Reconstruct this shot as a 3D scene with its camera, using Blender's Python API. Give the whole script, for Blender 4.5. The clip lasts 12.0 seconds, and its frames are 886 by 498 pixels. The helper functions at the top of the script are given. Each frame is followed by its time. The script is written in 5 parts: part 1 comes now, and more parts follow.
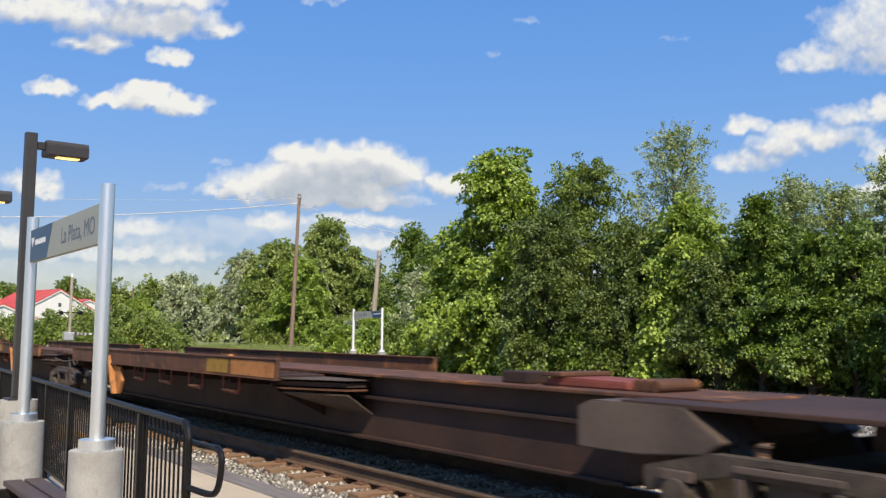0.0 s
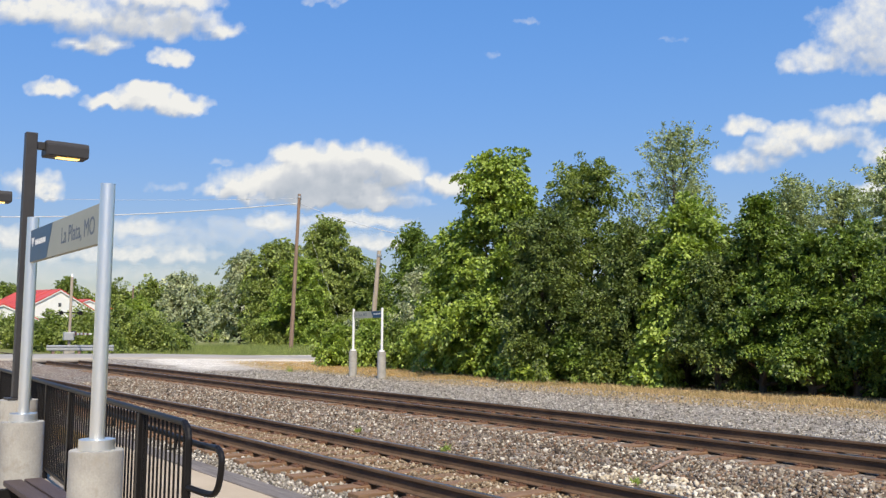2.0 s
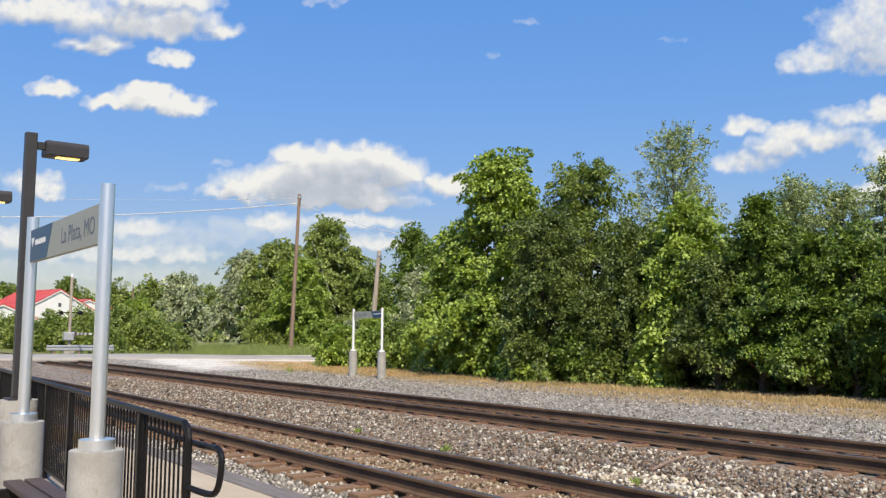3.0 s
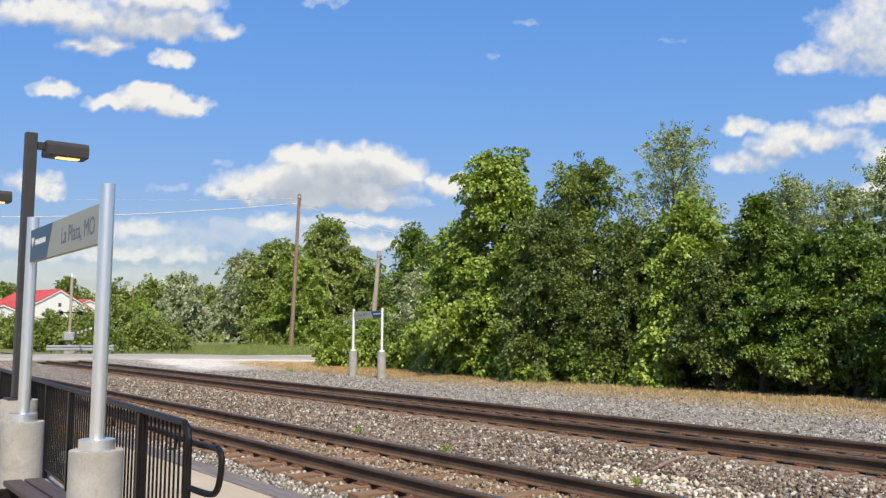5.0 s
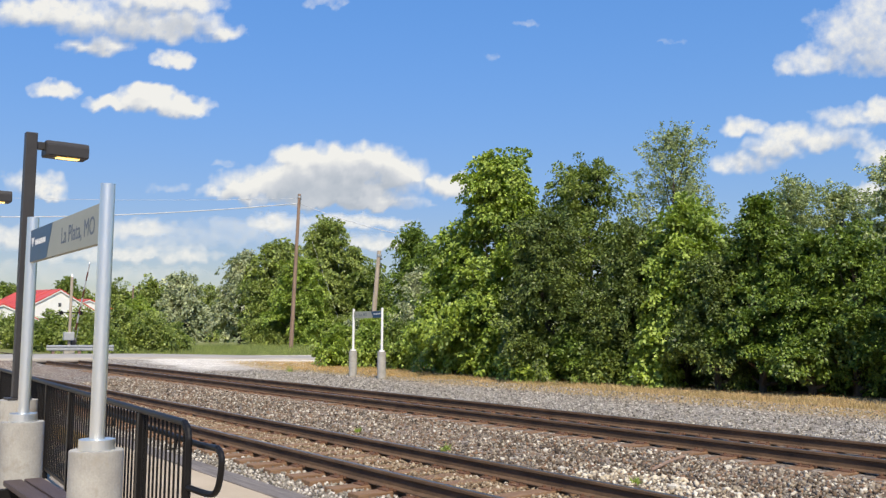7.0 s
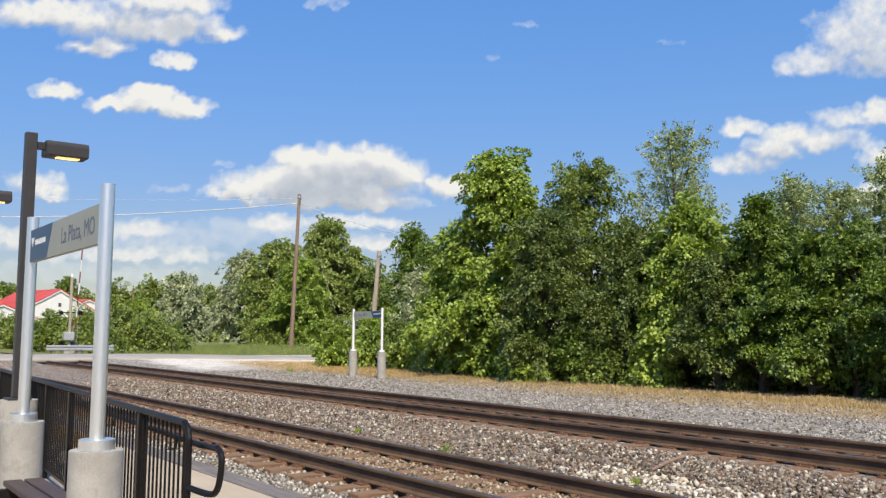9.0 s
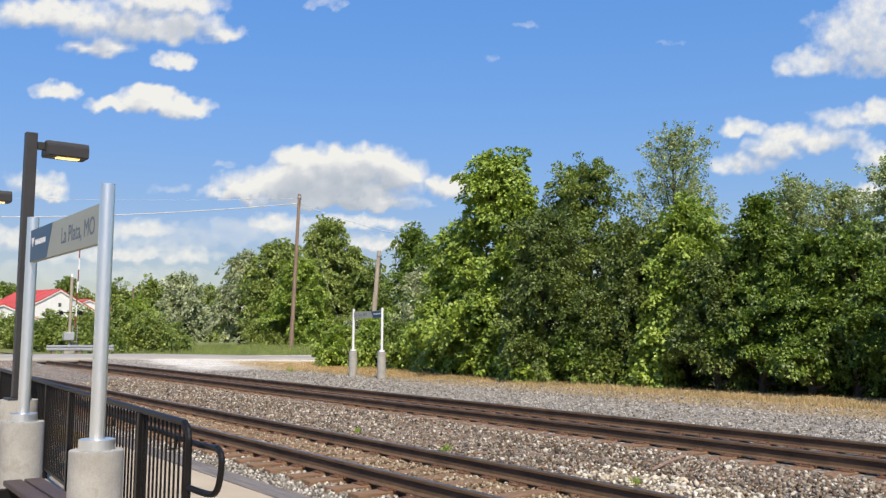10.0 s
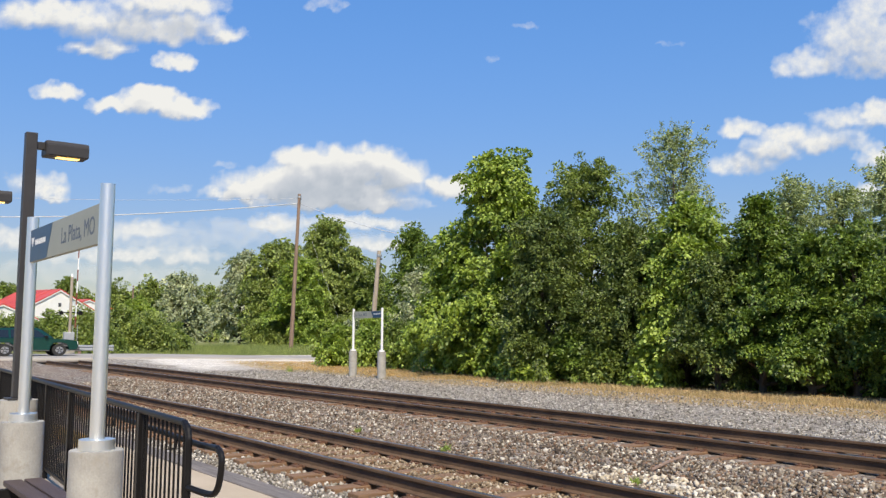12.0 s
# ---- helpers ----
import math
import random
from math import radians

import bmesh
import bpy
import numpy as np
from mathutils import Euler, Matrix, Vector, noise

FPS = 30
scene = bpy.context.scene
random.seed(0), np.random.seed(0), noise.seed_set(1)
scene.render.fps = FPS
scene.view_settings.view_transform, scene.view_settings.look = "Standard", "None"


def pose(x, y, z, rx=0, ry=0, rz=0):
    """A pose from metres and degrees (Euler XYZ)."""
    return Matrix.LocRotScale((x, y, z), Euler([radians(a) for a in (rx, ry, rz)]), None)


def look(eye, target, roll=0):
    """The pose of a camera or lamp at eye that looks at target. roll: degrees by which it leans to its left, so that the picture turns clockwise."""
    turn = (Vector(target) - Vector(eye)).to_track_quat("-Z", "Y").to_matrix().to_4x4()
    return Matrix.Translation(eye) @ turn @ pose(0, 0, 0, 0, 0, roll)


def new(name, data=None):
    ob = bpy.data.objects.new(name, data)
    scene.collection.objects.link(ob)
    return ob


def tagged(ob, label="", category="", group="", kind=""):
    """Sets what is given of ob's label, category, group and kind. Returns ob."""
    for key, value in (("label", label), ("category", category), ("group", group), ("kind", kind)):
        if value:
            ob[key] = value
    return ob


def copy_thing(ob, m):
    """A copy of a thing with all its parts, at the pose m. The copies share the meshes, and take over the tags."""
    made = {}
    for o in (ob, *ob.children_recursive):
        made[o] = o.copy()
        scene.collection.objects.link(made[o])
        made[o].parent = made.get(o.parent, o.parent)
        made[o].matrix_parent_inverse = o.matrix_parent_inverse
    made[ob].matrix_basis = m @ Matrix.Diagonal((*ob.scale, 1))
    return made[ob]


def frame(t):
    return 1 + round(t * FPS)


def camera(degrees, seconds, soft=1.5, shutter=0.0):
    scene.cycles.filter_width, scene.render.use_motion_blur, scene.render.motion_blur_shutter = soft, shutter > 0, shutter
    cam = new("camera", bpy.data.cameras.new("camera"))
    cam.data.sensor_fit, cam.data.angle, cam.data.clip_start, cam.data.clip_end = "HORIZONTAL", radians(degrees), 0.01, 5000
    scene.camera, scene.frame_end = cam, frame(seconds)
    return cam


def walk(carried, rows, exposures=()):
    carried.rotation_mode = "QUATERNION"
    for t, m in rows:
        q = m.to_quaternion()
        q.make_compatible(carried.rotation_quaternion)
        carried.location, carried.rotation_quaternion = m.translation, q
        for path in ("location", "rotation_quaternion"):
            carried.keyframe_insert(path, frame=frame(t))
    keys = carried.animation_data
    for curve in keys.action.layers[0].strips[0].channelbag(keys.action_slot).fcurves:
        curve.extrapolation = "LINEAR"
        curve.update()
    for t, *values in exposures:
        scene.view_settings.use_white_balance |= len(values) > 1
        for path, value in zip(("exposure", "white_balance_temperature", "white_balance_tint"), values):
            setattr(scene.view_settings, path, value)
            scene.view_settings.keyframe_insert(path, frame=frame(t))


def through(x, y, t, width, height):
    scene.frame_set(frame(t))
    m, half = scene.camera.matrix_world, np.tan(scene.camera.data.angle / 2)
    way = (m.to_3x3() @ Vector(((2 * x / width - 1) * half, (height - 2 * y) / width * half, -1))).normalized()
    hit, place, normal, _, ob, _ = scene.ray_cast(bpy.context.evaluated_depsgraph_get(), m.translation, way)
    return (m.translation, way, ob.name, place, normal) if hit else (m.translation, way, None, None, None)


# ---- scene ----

# ------------------------------------------------------------------ camera
EYE = Vector((0, 0, 1.573))
AHEAD = Vector((-0.8023, 0.5893, 0.0952))
cam = camera(52.82, 12.0, 1.4, 0.08)
VIEW = look(EYE, EYE + AHEAD, 0.408)
walk(cam, [(0.0, VIEW), (12.0, VIEW)], [(0.0, 0.22, 7050, 9), (12.0, 0.22, 7050, 9)])

# ------------------------------------------------------------------ light
SUN_EL, SUN_AZ = 48.0, -24.0          # azimuth from +x towards +y
world = bpy.data.worlds.new("sky")
scene.world = world
world.use_nodes = True
wn = world.node_tree
sky = wn.nodes.new("ShaderNodeTexSky")
sky.sky_type = "NISHITA"
sky.sun_disc = False
sky.sun_elevation = radians(SUN_EL)
sky.sun_rotation = radians(90 - SUN_AZ)
sky.air_density, sky.dust_density, sky.ozone_density = 1.0, 0.0, 3.0
bg = wn.nodes["Background"]
bg.inputs["Strength"].default_value = 0.148
tone = wn.nodes.new("ShaderNodeHueSaturation")
tone.inputs["Saturation"].default_value = 1.27
tone.inputs["Hue"].default_value = 0.508
# haze: the glare towards the horizon is held back a little
green = wn.nodes.new("ShaderNodeSeparateColor")
wn.links.new(sky.outputs[0], green.inputs[0])
veil = wn.nodes.new("ShaderNodeMath")
veil.operation = "MULTIPLY_ADD"
wn.links.new(green.outputs[1], veil.inputs[0])
veil.inputs[1].default_value, veil.inputs[2].default_value = 0.205, 0.415
held = wn.nodes.new("ShaderNodeVectorMath")
held.operation = "DIVIDE"
wn.links.new(sky.outputs[0], held.inputs[0])
wn.links.new(veil.outputs[0], held.inputs[1])
low = wn.nodes.new("ShaderNodeMapRange")
wn.links.new(green.outputs[1], low.inputs[0])
low.inputs[1].default_value, low.inputs[2].default_value = 2.0, 7.0
pale = wn.nodes.new("ShaderNodeMix")
pale.data_type, pale.blend_type = "RGBA", "MULTIPLY"
wn.links.new(low.outputs[0], pale.inputs[0])
wn.links.new(held.outputs[0], pale.inputs[6])
pale.inputs[7].default_value = (1.0, 0.92, 1.0, 1)
wn.links.new(pale.outputs[2], tone.inputs["Color"])
wn.links.new(tone.outputs[0], bg.inputs[0])
sun_data = bpy.data.lights.new("sun", "SUN")
sun_data.energy, sun_data.angle, sun_data.color = 5.0, radians(0.53), (1.0, 0.93, 0.80)
sun = new("sun", sun_data)
to_sun = Vector((math.cos(radians(SUN_EL)) * math.cos(radians(SUN_AZ)), math.cos(radians(SUN_EL)) * math.sin(radians(SUN_AZ)), math.sin(radians(SUN_EL))))
sun.matrix_world = look(to_sun * 50, (0, 0, 0))

# ------------------------------------------------------------------ small tools


def plan(across, depth):
    """A place on the plan: depth metres along the view, across as a share of it."""
    f, r = Vector((-0.8059, 0.5920)), Vector((0.5920, 0.8059))
    return f * depth + r * (across * depth)


class Mat:
    """Short way to node materials."""

    def __init__(self, name):
        self.m = bpy.data.materials.new(name)
        self.m.use_nodes = True
        self.t = self.m.node_tree
        self.b = self.t.nodes["Principled BSDF"]

    def node(self, kind, **kw):
        n = self.t.nodes.new(kind)
        for k, v in kw.items():
            if k in n.inputs:
                n.inputs[k].default_value = v
        return n

    def link(self, a, b):
        self.t.links.new(a, b)

    def coords(self, scale=(1, 1, 1), obj=True):
        c = self.t.nodes.new("ShaderNodeTexCoord")
        mp = self.t.nodes.new("ShaderNodeMapping")
        mp.inputs["Scale"].default_value = scale
        self.link(c.outputs["Object" if obj else "Generated"], mp.inputs[0])
        return mp.outputs[0]

    def noise(self, scale, detail=4.0, vec=None, rough=0.6):
        n = self.node("ShaderNodeTexNoise", Scale=scale, Detail=detail, Roughness=rough)
        if vec is not None:
            self.link(vec, n.inputs["Vector"])
        return n.outputs[0]

    def ramp(self, fac, stops):
        n = self.t.nodes.new("ShaderNodeValToRGB")
        e = n.color_ramp.elements
        while len(e) < len(stops):
            e.new(0.5)
        for el, (pos, col) in zip(e, stops):
            el.position = pos
            el.color = (*col, 1) if len(col) == 3 else col
        self.link(fac, n.inputs[0])
        return n.outputs[0]

    def mix(self, fac, a, b, mode="MIX"):
        n = self.t.nodes.new("ShaderNodeMix")
        n.data_type, n.blend_type = "RGBA", mode
        for sock, v in ((n.inputs[0], fac), (n.inputs[6], a), (n.inputs[7], b)):
            if isinstance(v, bpy.types.NodeSocket):
                self.link(v, sock)
            elif isinstance(v, (int, float)):
                sock.default_value = v
            else:
                sock.default_value = (*v, 1)
        return n.outputs[2]

    def math(self, op, a, b=0.5, clamp=False):
        n = self.t.nodes.new("ShaderNodeMath")
        n.operation, n.use_clamp = op, clamp
        for sock, v in ((n.inputs[0], a), (n.inputs[1], b)):
            if isinstance(v, bpy.types.NodeSocket):
                self.link(v, sock)
            else:
                sock.default_value = v
        return n.outputs[0]

    def bump(self, height, strength=0.4, dist=0.01):
        n = self.node("ShaderNodeBump", Strength=strength, Distance=dist)
        self.link(height, n.inputs["Height"])
        self.link(n.outputs[0], self.b.inputs["Normal"])

    def base(self, col):
        if isinstance(col, bpy.types.NodeSocket):
            self.link(col, self.b.inputs["Base Color"])
        else:
            self.b.inputs["Base Color"].default_value = (*col, 1)

    def set(self, rough=0.6, metal=0.0, spec=0.5):
        self.b.inputs["Roughness"].default_value = rough
        self.b.inputs["Metallic"].default_value = metal
        self.b.inputs["Specular IOR Level"].default_value = spec
        return self


def grainy(name, dark, light, scale=6.0, fine=60.0, rough=0.7, metal=0.0, bump=0.3, dist=0.004, stretch=(1, 1, 1), spots=None):
    """A material that varies at two scales between two colours, with optional spots of a third."""
    k = Mat(name).set(rough, metal)
    v = k.coords(stretch)
    a, b = k.noise(scale, 5, v), k.noise(fine, 3, v)
    f = k.math("ADD", k.math("MULTIPLY", a, 0.7), k.math("MULTIPLY", b, 0.3))
    col = k.ramp(f, [(0.33, dark), (0.67, light)])
    if spots:
        col = k.mix(k.ramp(k.noise(scale * 2.3, 6, v), [(0.55, (0, 0, 0)), (0.68, (1, 1, 1))]), col, spots)
    k.base(col)
    k.bump(b, bump, dist)
    return k.m


def leafy(name, dark, light, through=0.35, rough=0.50):
    k = Mat(name).set(rough, 0.0, 0.5)
    g = k.t.nodes.new("ShaderNodeNewGeometry")
    col = k.ramp(g.outputs["Random Per Island"], [(0.0, dark), (0.75, light), (1.0, tuple(min(1, c * 1.35) for c in light))])
    big = k.ramp(k.noise(0.7, 2, k.coords()), [(0.35, (0.75, 0.8, 0.7)), (0.65, (1.15, 1.1, 1.0))])
    col = k.mix(1.0, col, big, "MULTIPLY")
    k.base(col)
    tr = k.node("ShaderNodeBsdfTranslucent")
    k.link(k.mix(1.0, col, (1.3, 1.3, 0.5), "MULTIPLY"), tr.inputs[0])
    mx = k.node("ShaderNodeMixShader")
    mx.inputs[0].default_value = through
    k.link(k.b.outputs[0], mx.inputs[1])
    k.link(tr.outputs[0], mx.inputs[2])
    k.link(mx.outputs[0], k.t.nodes["Material Output"].inputs[0])
    return k.m


# ------------------------------------------------------------------ materials
M_CONCRETE = grainy("pier_concrete", (0.26, 0.245, 0.22), (0.40, 0.385, 0.35), 4, 70, 0.9, bump=0.3, dist=0.006, spots=(0.29, 0.265, 0.225))
M_PLATFORM = grainy("platform_concrete", (0.38, 0.30, 0.21), (0.50, 0.41, 0.30), 1.2, 70, 0.9, bump=0.25)
M_TIMBER = grainy("edge_timber", (0.10, 0.085, 0.075), (0.24, 0.21, 0.19), 3, 30, 0.85, bump=0.7, stretch=(0.6, 8, 8))
M_TIE = grainy("tie_wood", (0.12, 0.060, 0.030), (0.30, 0.185, 0.105), 4, 40, 0.9, bump=0.8, stretch=(8, 0.8, 8), spots=(0.20, 0.10, 0.06))
M_RAIL = grainy("rail_steel", (0.060, 0.034, 0.019), (0.165, 0.098, 0.056), 5, 60, 0.9, 0.0, bump=0.3, stretch=(0.5, 1, 1))
M_RAILTOP = grainy("rail_running_band", (0.16, 0.15, 0.15), (0.26, 0.25, 0.25), 3, 50, 0.38, 0.8, bump=0.05)
M_PLATE = grainy("tie_plate_rust", (0.10, 0.05, 0.03), (0.20, 0.10, 0.06), 8, 60, 0.85, 0.3)
M_BLACK = grainy("black_paint", (0.006, 0.005, 0.005), (0.012, 0.011, 0.011), 6, 60, 0.42, bump=0.08)
M_BLACK.node_tree.nodes["Principled BSDF"].inputs["Specular IOR Level"].default_value = 0.22
M_BRONZE = grainy("dark_bronze_paint", (0.022, 0.020, 0.020), (0.034, 0.031, 0.030), 6, 60, 0.5, bump=0.05)
M_ALU = grainy("brushed_aluminium", (0.84, 0.86, 0.84), (0.92, 0.94, 0.92), 3, 60, 0.34, 0.95, bump=0.02, stretch=(1, 1, 0.2))
M_WHITEPOST = grainy("white_post_paint", (0.7, 0.7, 0.7), (0.82, 0.82, 0.82), 4, 40, 0.4)
M_SIGN = grainy("sign_grey", (0.27, 0.275, 0.225), (0.31, 0.315, 0.26), 2, 40, 0.45, bump=0.03)
M_BLUE = grainy("sign_blue", (0.008, 0.043, 0.095), (0.012, 0.053, 0.115), 2, 40, 0.4, bump=0.03)
M_LETTER = grainy("sign_letter_slate", (0.06, 0.085, 0.12), (0.075, 0.10, 0.14), 3, 30, 0.5, bump=0.02)
M_WHITE = grainy("white_paint", (0.72, 0.72, 0.70), (0.82, 0.82, 0.80), 1.5, 30, 0.6, bump=0.1)
M_BENCH = grainy("brown_recycled_plank", (0.055, 0.036, 0.032), (0.085, 0.058, 0.052), 4, 60, 0.6, bump=0.3, stretch=(0.5, 4, 4))
M_POLEWOOD = grainy("weathered_pole", (0.16, 0.10, 0.07), (0.30, 0.21, 0.16), 2, 20, 0.9, bump=0.6, stretch=(6, 6, 0.4))
M_GALV = grainy("galvanised_steel", (0.36, 0.37, 0.37), (0.52, 0.53, 0.53), 4, 40, 0.5, 0.6)
M_RED = grainy("red_metal_roof", (0.48, 0.055, 0.035), (0.62, 0.095, 0.06), 0.6, 8, 0.45, bump=0.1)
M_BARK = grainy("bark", (0.045, 0.036, 0.028), (0.13, 0.105, 0.08), 3, 25, 0.95, bump=0.8, stretch=(5, 5, 0.7))
M_RUST = grainy("rusty_brown_steel", (0.034, 0.015, 0.009), (0.145, 0.055, 0.023), 1.3, 25, 0.8, 0.0, bump=0.3, spots=(0.27, 0.105, 0.03))
M_SPINE = grainy("dark_brown_steel", (0.016, 0.008, 0.0055), (0.070, 0.031, 0.018), 0.9, 22, 0.75, 0.1, bump=0.2)
M_ORANGE = grainy("rusty_orange_paint", (0.28, 0.10, 0.025), (0.50, 0.21, 0.055), 3, 30, 0.7, bump=0.2, spots=(0.12, 0.05, 0.025))
M_YELLOW = grainy("worn_yellow_paint", (0.20, 0.11, 0.012), (0.38, 0.22, 0.02), 3, 30, 0.7, bump=0.2, spots=(0.14, 0.06, 0.02))
M_TRUCK = grainy("grimy_cast_steel", (0.026, 0.019, 0.014), (0.095, 0.070, 0.052), 5, 50, 0.85, 0.1, bump=0.4)
M_TREAD = grainy("polished_wheel_tread", (0.35, 0.34, 0.33), (0.55, 0.54, 0.53), 4, 50, 0.3, 0.9)
M_HIVIS = grainy("fluorescent_orange", (0.85, 0.13, 0.02), (0.95, 0.17, 0.03), 4, 40, 0.5)
M_PALE = grainy("faded_lettering", (0.24, 0.15, 0.095), (0.36, 0.25, 0.17), 3, 50, 0.8)
M_REDDISH = grainy("faded_red_paint", (0.14, 0.035, 0.022), (0.27, 0.065, 0.04), 3, 30, 0.7)
M_ASPHALT = grainy("old_asphalt", (0.28, 0.255, 0.225), (0.40, 0.37, 0.33), 0.4, 25, 0.95, bump=0.4)
M_TRUCKGREEN = grainy("dark_green_car_paint", (0.008, 0.050, 0.042), (0.012, 0.066, 0.056), 1, 30, 0.16, 0.3, bump=0.0)
M_TYRE = grainy("tyre_rubber", (0.015, 0.015, 0.015), (0.03, 0.03, 0.03), 10, 60, 0.85)
M_CHROME = grainy("wheel_alloy", (0.5, 0.5, 0.5), (0.65, 0.65, 0.65), 5, 40, 0.3, 0.9)
M_DARKGLASS = Mat("car_window_glass").set(0.05, 0.0, 0.8)
M_DARKGLASS.base((0.012, 0.016, 0.016))
M_DARKGLASS = M_DARKGLASS.m
M_GREY = grainy("grey_plastic", (0.05, 0.05, 0.052), (0.08, 0.08, 0.082), 5, 40, 0.6)
M_LIME = grainy("limestone_lump", (0.38, 0.34, 0.28), (0.60, 0.55, 0.47), 9, 60, 0.9, bump=0.6)
M_POLEGREY = grainy("silvered_pole_wood", (0.26, 0.21, 0.16), (0.42, 0.36, 0.29), 2, 20, 0.9, bump=0.6, stretch=(6, 6, 0.4))
M_WING = grainy("grey_brown_steel", (0.055, 0.038, 0.029), (0.12, 0.084, 0.064), 1.5, 25, 0.7, 0.1, bump=0.2)
M_WIRE = grainy("cable_sheath", (0.5, 0.51, 0.52), (0.68, 0.68, 0.7), 5, 40, 0.5)


def glow(name, col, power):
    k = Mat(name)
    k.b.inputs["Emission Color"].default_value = (*col, 1)
    k.b.inputs["Emission Strength"].default_value = power
    k.base(col)
    return k.m


M_LAMP = glow("lamp_glow", (1.0, 0.62, 0.16), 3.0)
M_LEAF = {
    "bright": leafy("leaf_bright", (0.120, 0.187, 0.026), (0.318, 0.415, 0.085), 0.26),
    "olive": leafy("leaf_olive", (0.076, 0.119, 0.024), (0.217, 0.281, 0.067), 0.24),
    "dusky": leafy("leaf_dusky", (0.048, 0.077, 0.018), (0.148, 0.198, 0.049), 0.20),
    "deep": leafy("leaf_deep", (0.051, 0.096, 0.014), (0.174, 0.253, 0.043), 0.22),
    "grey": leafy("leaf_grey", (0.156, 0.199, 0.098), (0.395, 0.453, 0.246), 0.27),
    "far": leafy("leaf_far", (0.109, 0.155, 0.037), (0.285, 0.347, 0.097), 0.24),
    "silver": leafy("leaf_silver", (0.175, 0.206, 0.131), (0.412, 0.454, 0.303), 0.22),
}


# ------------------------------------------------------------------ mesh tools
def mesh_of(bm, material, name="piece", smooth=False):
    me = bpy.data.meshes.new(name)
    bm.to_mesh(me)
    bm.free()
    for mt in (material if isinstance(material, (list, tuple)) else [material]):
        me.materials.append(mt)
    if smooth:
        me.polygons.foreach_set("use_smooth", [True] * len(me.polygons))
    return me


def part(name, bm, material, parent=None, label="", smooth=False):
    ob = new(name, mesh_of(bm, material, name, smooth))
    if parent is not None:
        ob.parent = parent
    return tagged(ob, label)


def thing(name, label, category, m=None, group="", kind=""):
    ob = new(name)
    ob.empty_display_size = 0.2
    if m is not None:
        ob.matrix_basis = m
    return tagged(ob, label, category, group, kind)


def box(bm, x0, x1, y0, y1, z0, z1, bevel=0.0, m=None):
    r = bmesh.ops.create_cube(bm, size=1, matrix=Matrix.LocRotScale(((x0 + x1) / 2, (y0 + y1) / 2, (z0 + z1) / 2), None, (x1 - x0, y1 - y0, z1 - z0)))
    vs = r["verts"]
    if bevel:
        es = list({e for v in vs for e in v.link_edges})
        g = bmesh.ops.bevel(bm, geom=es, offset=bevel, segments=2, affect="EDGES", profile=0.6)
        vs = list({v for f in g["faces"] for v in f.verts} | {v for v in vs if v.is_valid})
    if m is not None:
        bmesh.ops.transform(bm, matrix=m, verts=vs)
    return bm


def boxed(x0, x1, y0, y1, z0, z1, bevel=0.0, m=None):
    return box(bmesh.new(), x0, x1, y0, y1, z0, z1, bevel, m)


def rod(bm, a, b, r0, r1=None, seg=14, caps=True):
    a, b = Vector(a), Vector(b)
    d = b - a
    m = Matrix.Translation((a + b) / 2) @ d.to_track_quat("Z", "Y").to_matrix().to_4x4()
    bmesh.ops.create_cone(bm, cap_ends=caps, segments=seg, radius1=r0, radius2=r0 if r1 is None else r1, depth=d.length, matrix=m)
    return bm


def rodded(a, b, r0, r1=None, seg=14):
    return rod(bmesh.new(), a, b, r0, r1, seg)


def tube(bm, pts, r, seg=10):
    """One bent tube through the points, with closed ends."""
    pts = [Vector(q) for q in pts]
    rings, side = [], None
    for i, q in enumerate(pts):
        d = (pts[min(i + 1, len(pts) - 1)] - pts[max(i - 1, 0)]).normalized()
        if side is None:
            side = d.orthogonal().normalized()
        side = (side - d * side.dot(d)).normalized()
        up = d.cross(side)
        grow_r = r
        if 0 < i < len(pts) - 1:
            c = (pts[i + 1] - q).normalized().dot((q - pts[i - 1]).normalized())
            grow_r = r / max(0.72, math.sqrt((1 + c) / 2))
        rings.append([bm.verts.new(q + (side * math.cos(a) + up * math.sin(a)) * grow_r) for a in (2 * math.pi * j / seg for j in range(seg))])
    for a, b in zip(rings[:-1], rings[1:]):
        for j in range(seg):
            bm.faces.new((a[j], a[(j + 1) % seg], b[(j + 1) % seg], b[j]))
    bm.faces.new(rings[0][::-1])
    bm.faces.new(rings[-1])
    return bm


def eased(pts, times=2):
    """Corners of a bent tube cut round."""
    pts = [Vector(q) for q in pts]
    for _ in range(times):
        out = [pts[0]]
        for a, b in zip(pts[:-1], pts[1:]):
            out += [a.lerp(b, 0.25), a.lerp(b, 0.75)]
        pts = out + [pts[-1]]
    return pts


def prism(bm, outline, y0, y1, bevel=0.0):
    """An outline in x and z, pushed from y0 to y1."""
    lo = [bm.verts.new((x, y0, z)) for x, z in outline]
    hi = [bm.verts.new((x, y1, z)) for x, z in outline]
    n = len(outline)
    fs = [bm.faces.new(lo), bm.faces.new(hi[::-1])]
    for i in range(n):
        fs.append(bm.faces.new((lo[i], hi[i], hi[(i + 1) % n], lo[(i + 1) % n])))
    bmesh.ops.recalc_face_normals(bm, faces=fs)
    if bevel:
        bmesh.ops.bevel(bm, geom=list({e for f in fs for e in f.edges}), offset=bevel, segments=2, affect="EDGES")
    return bm


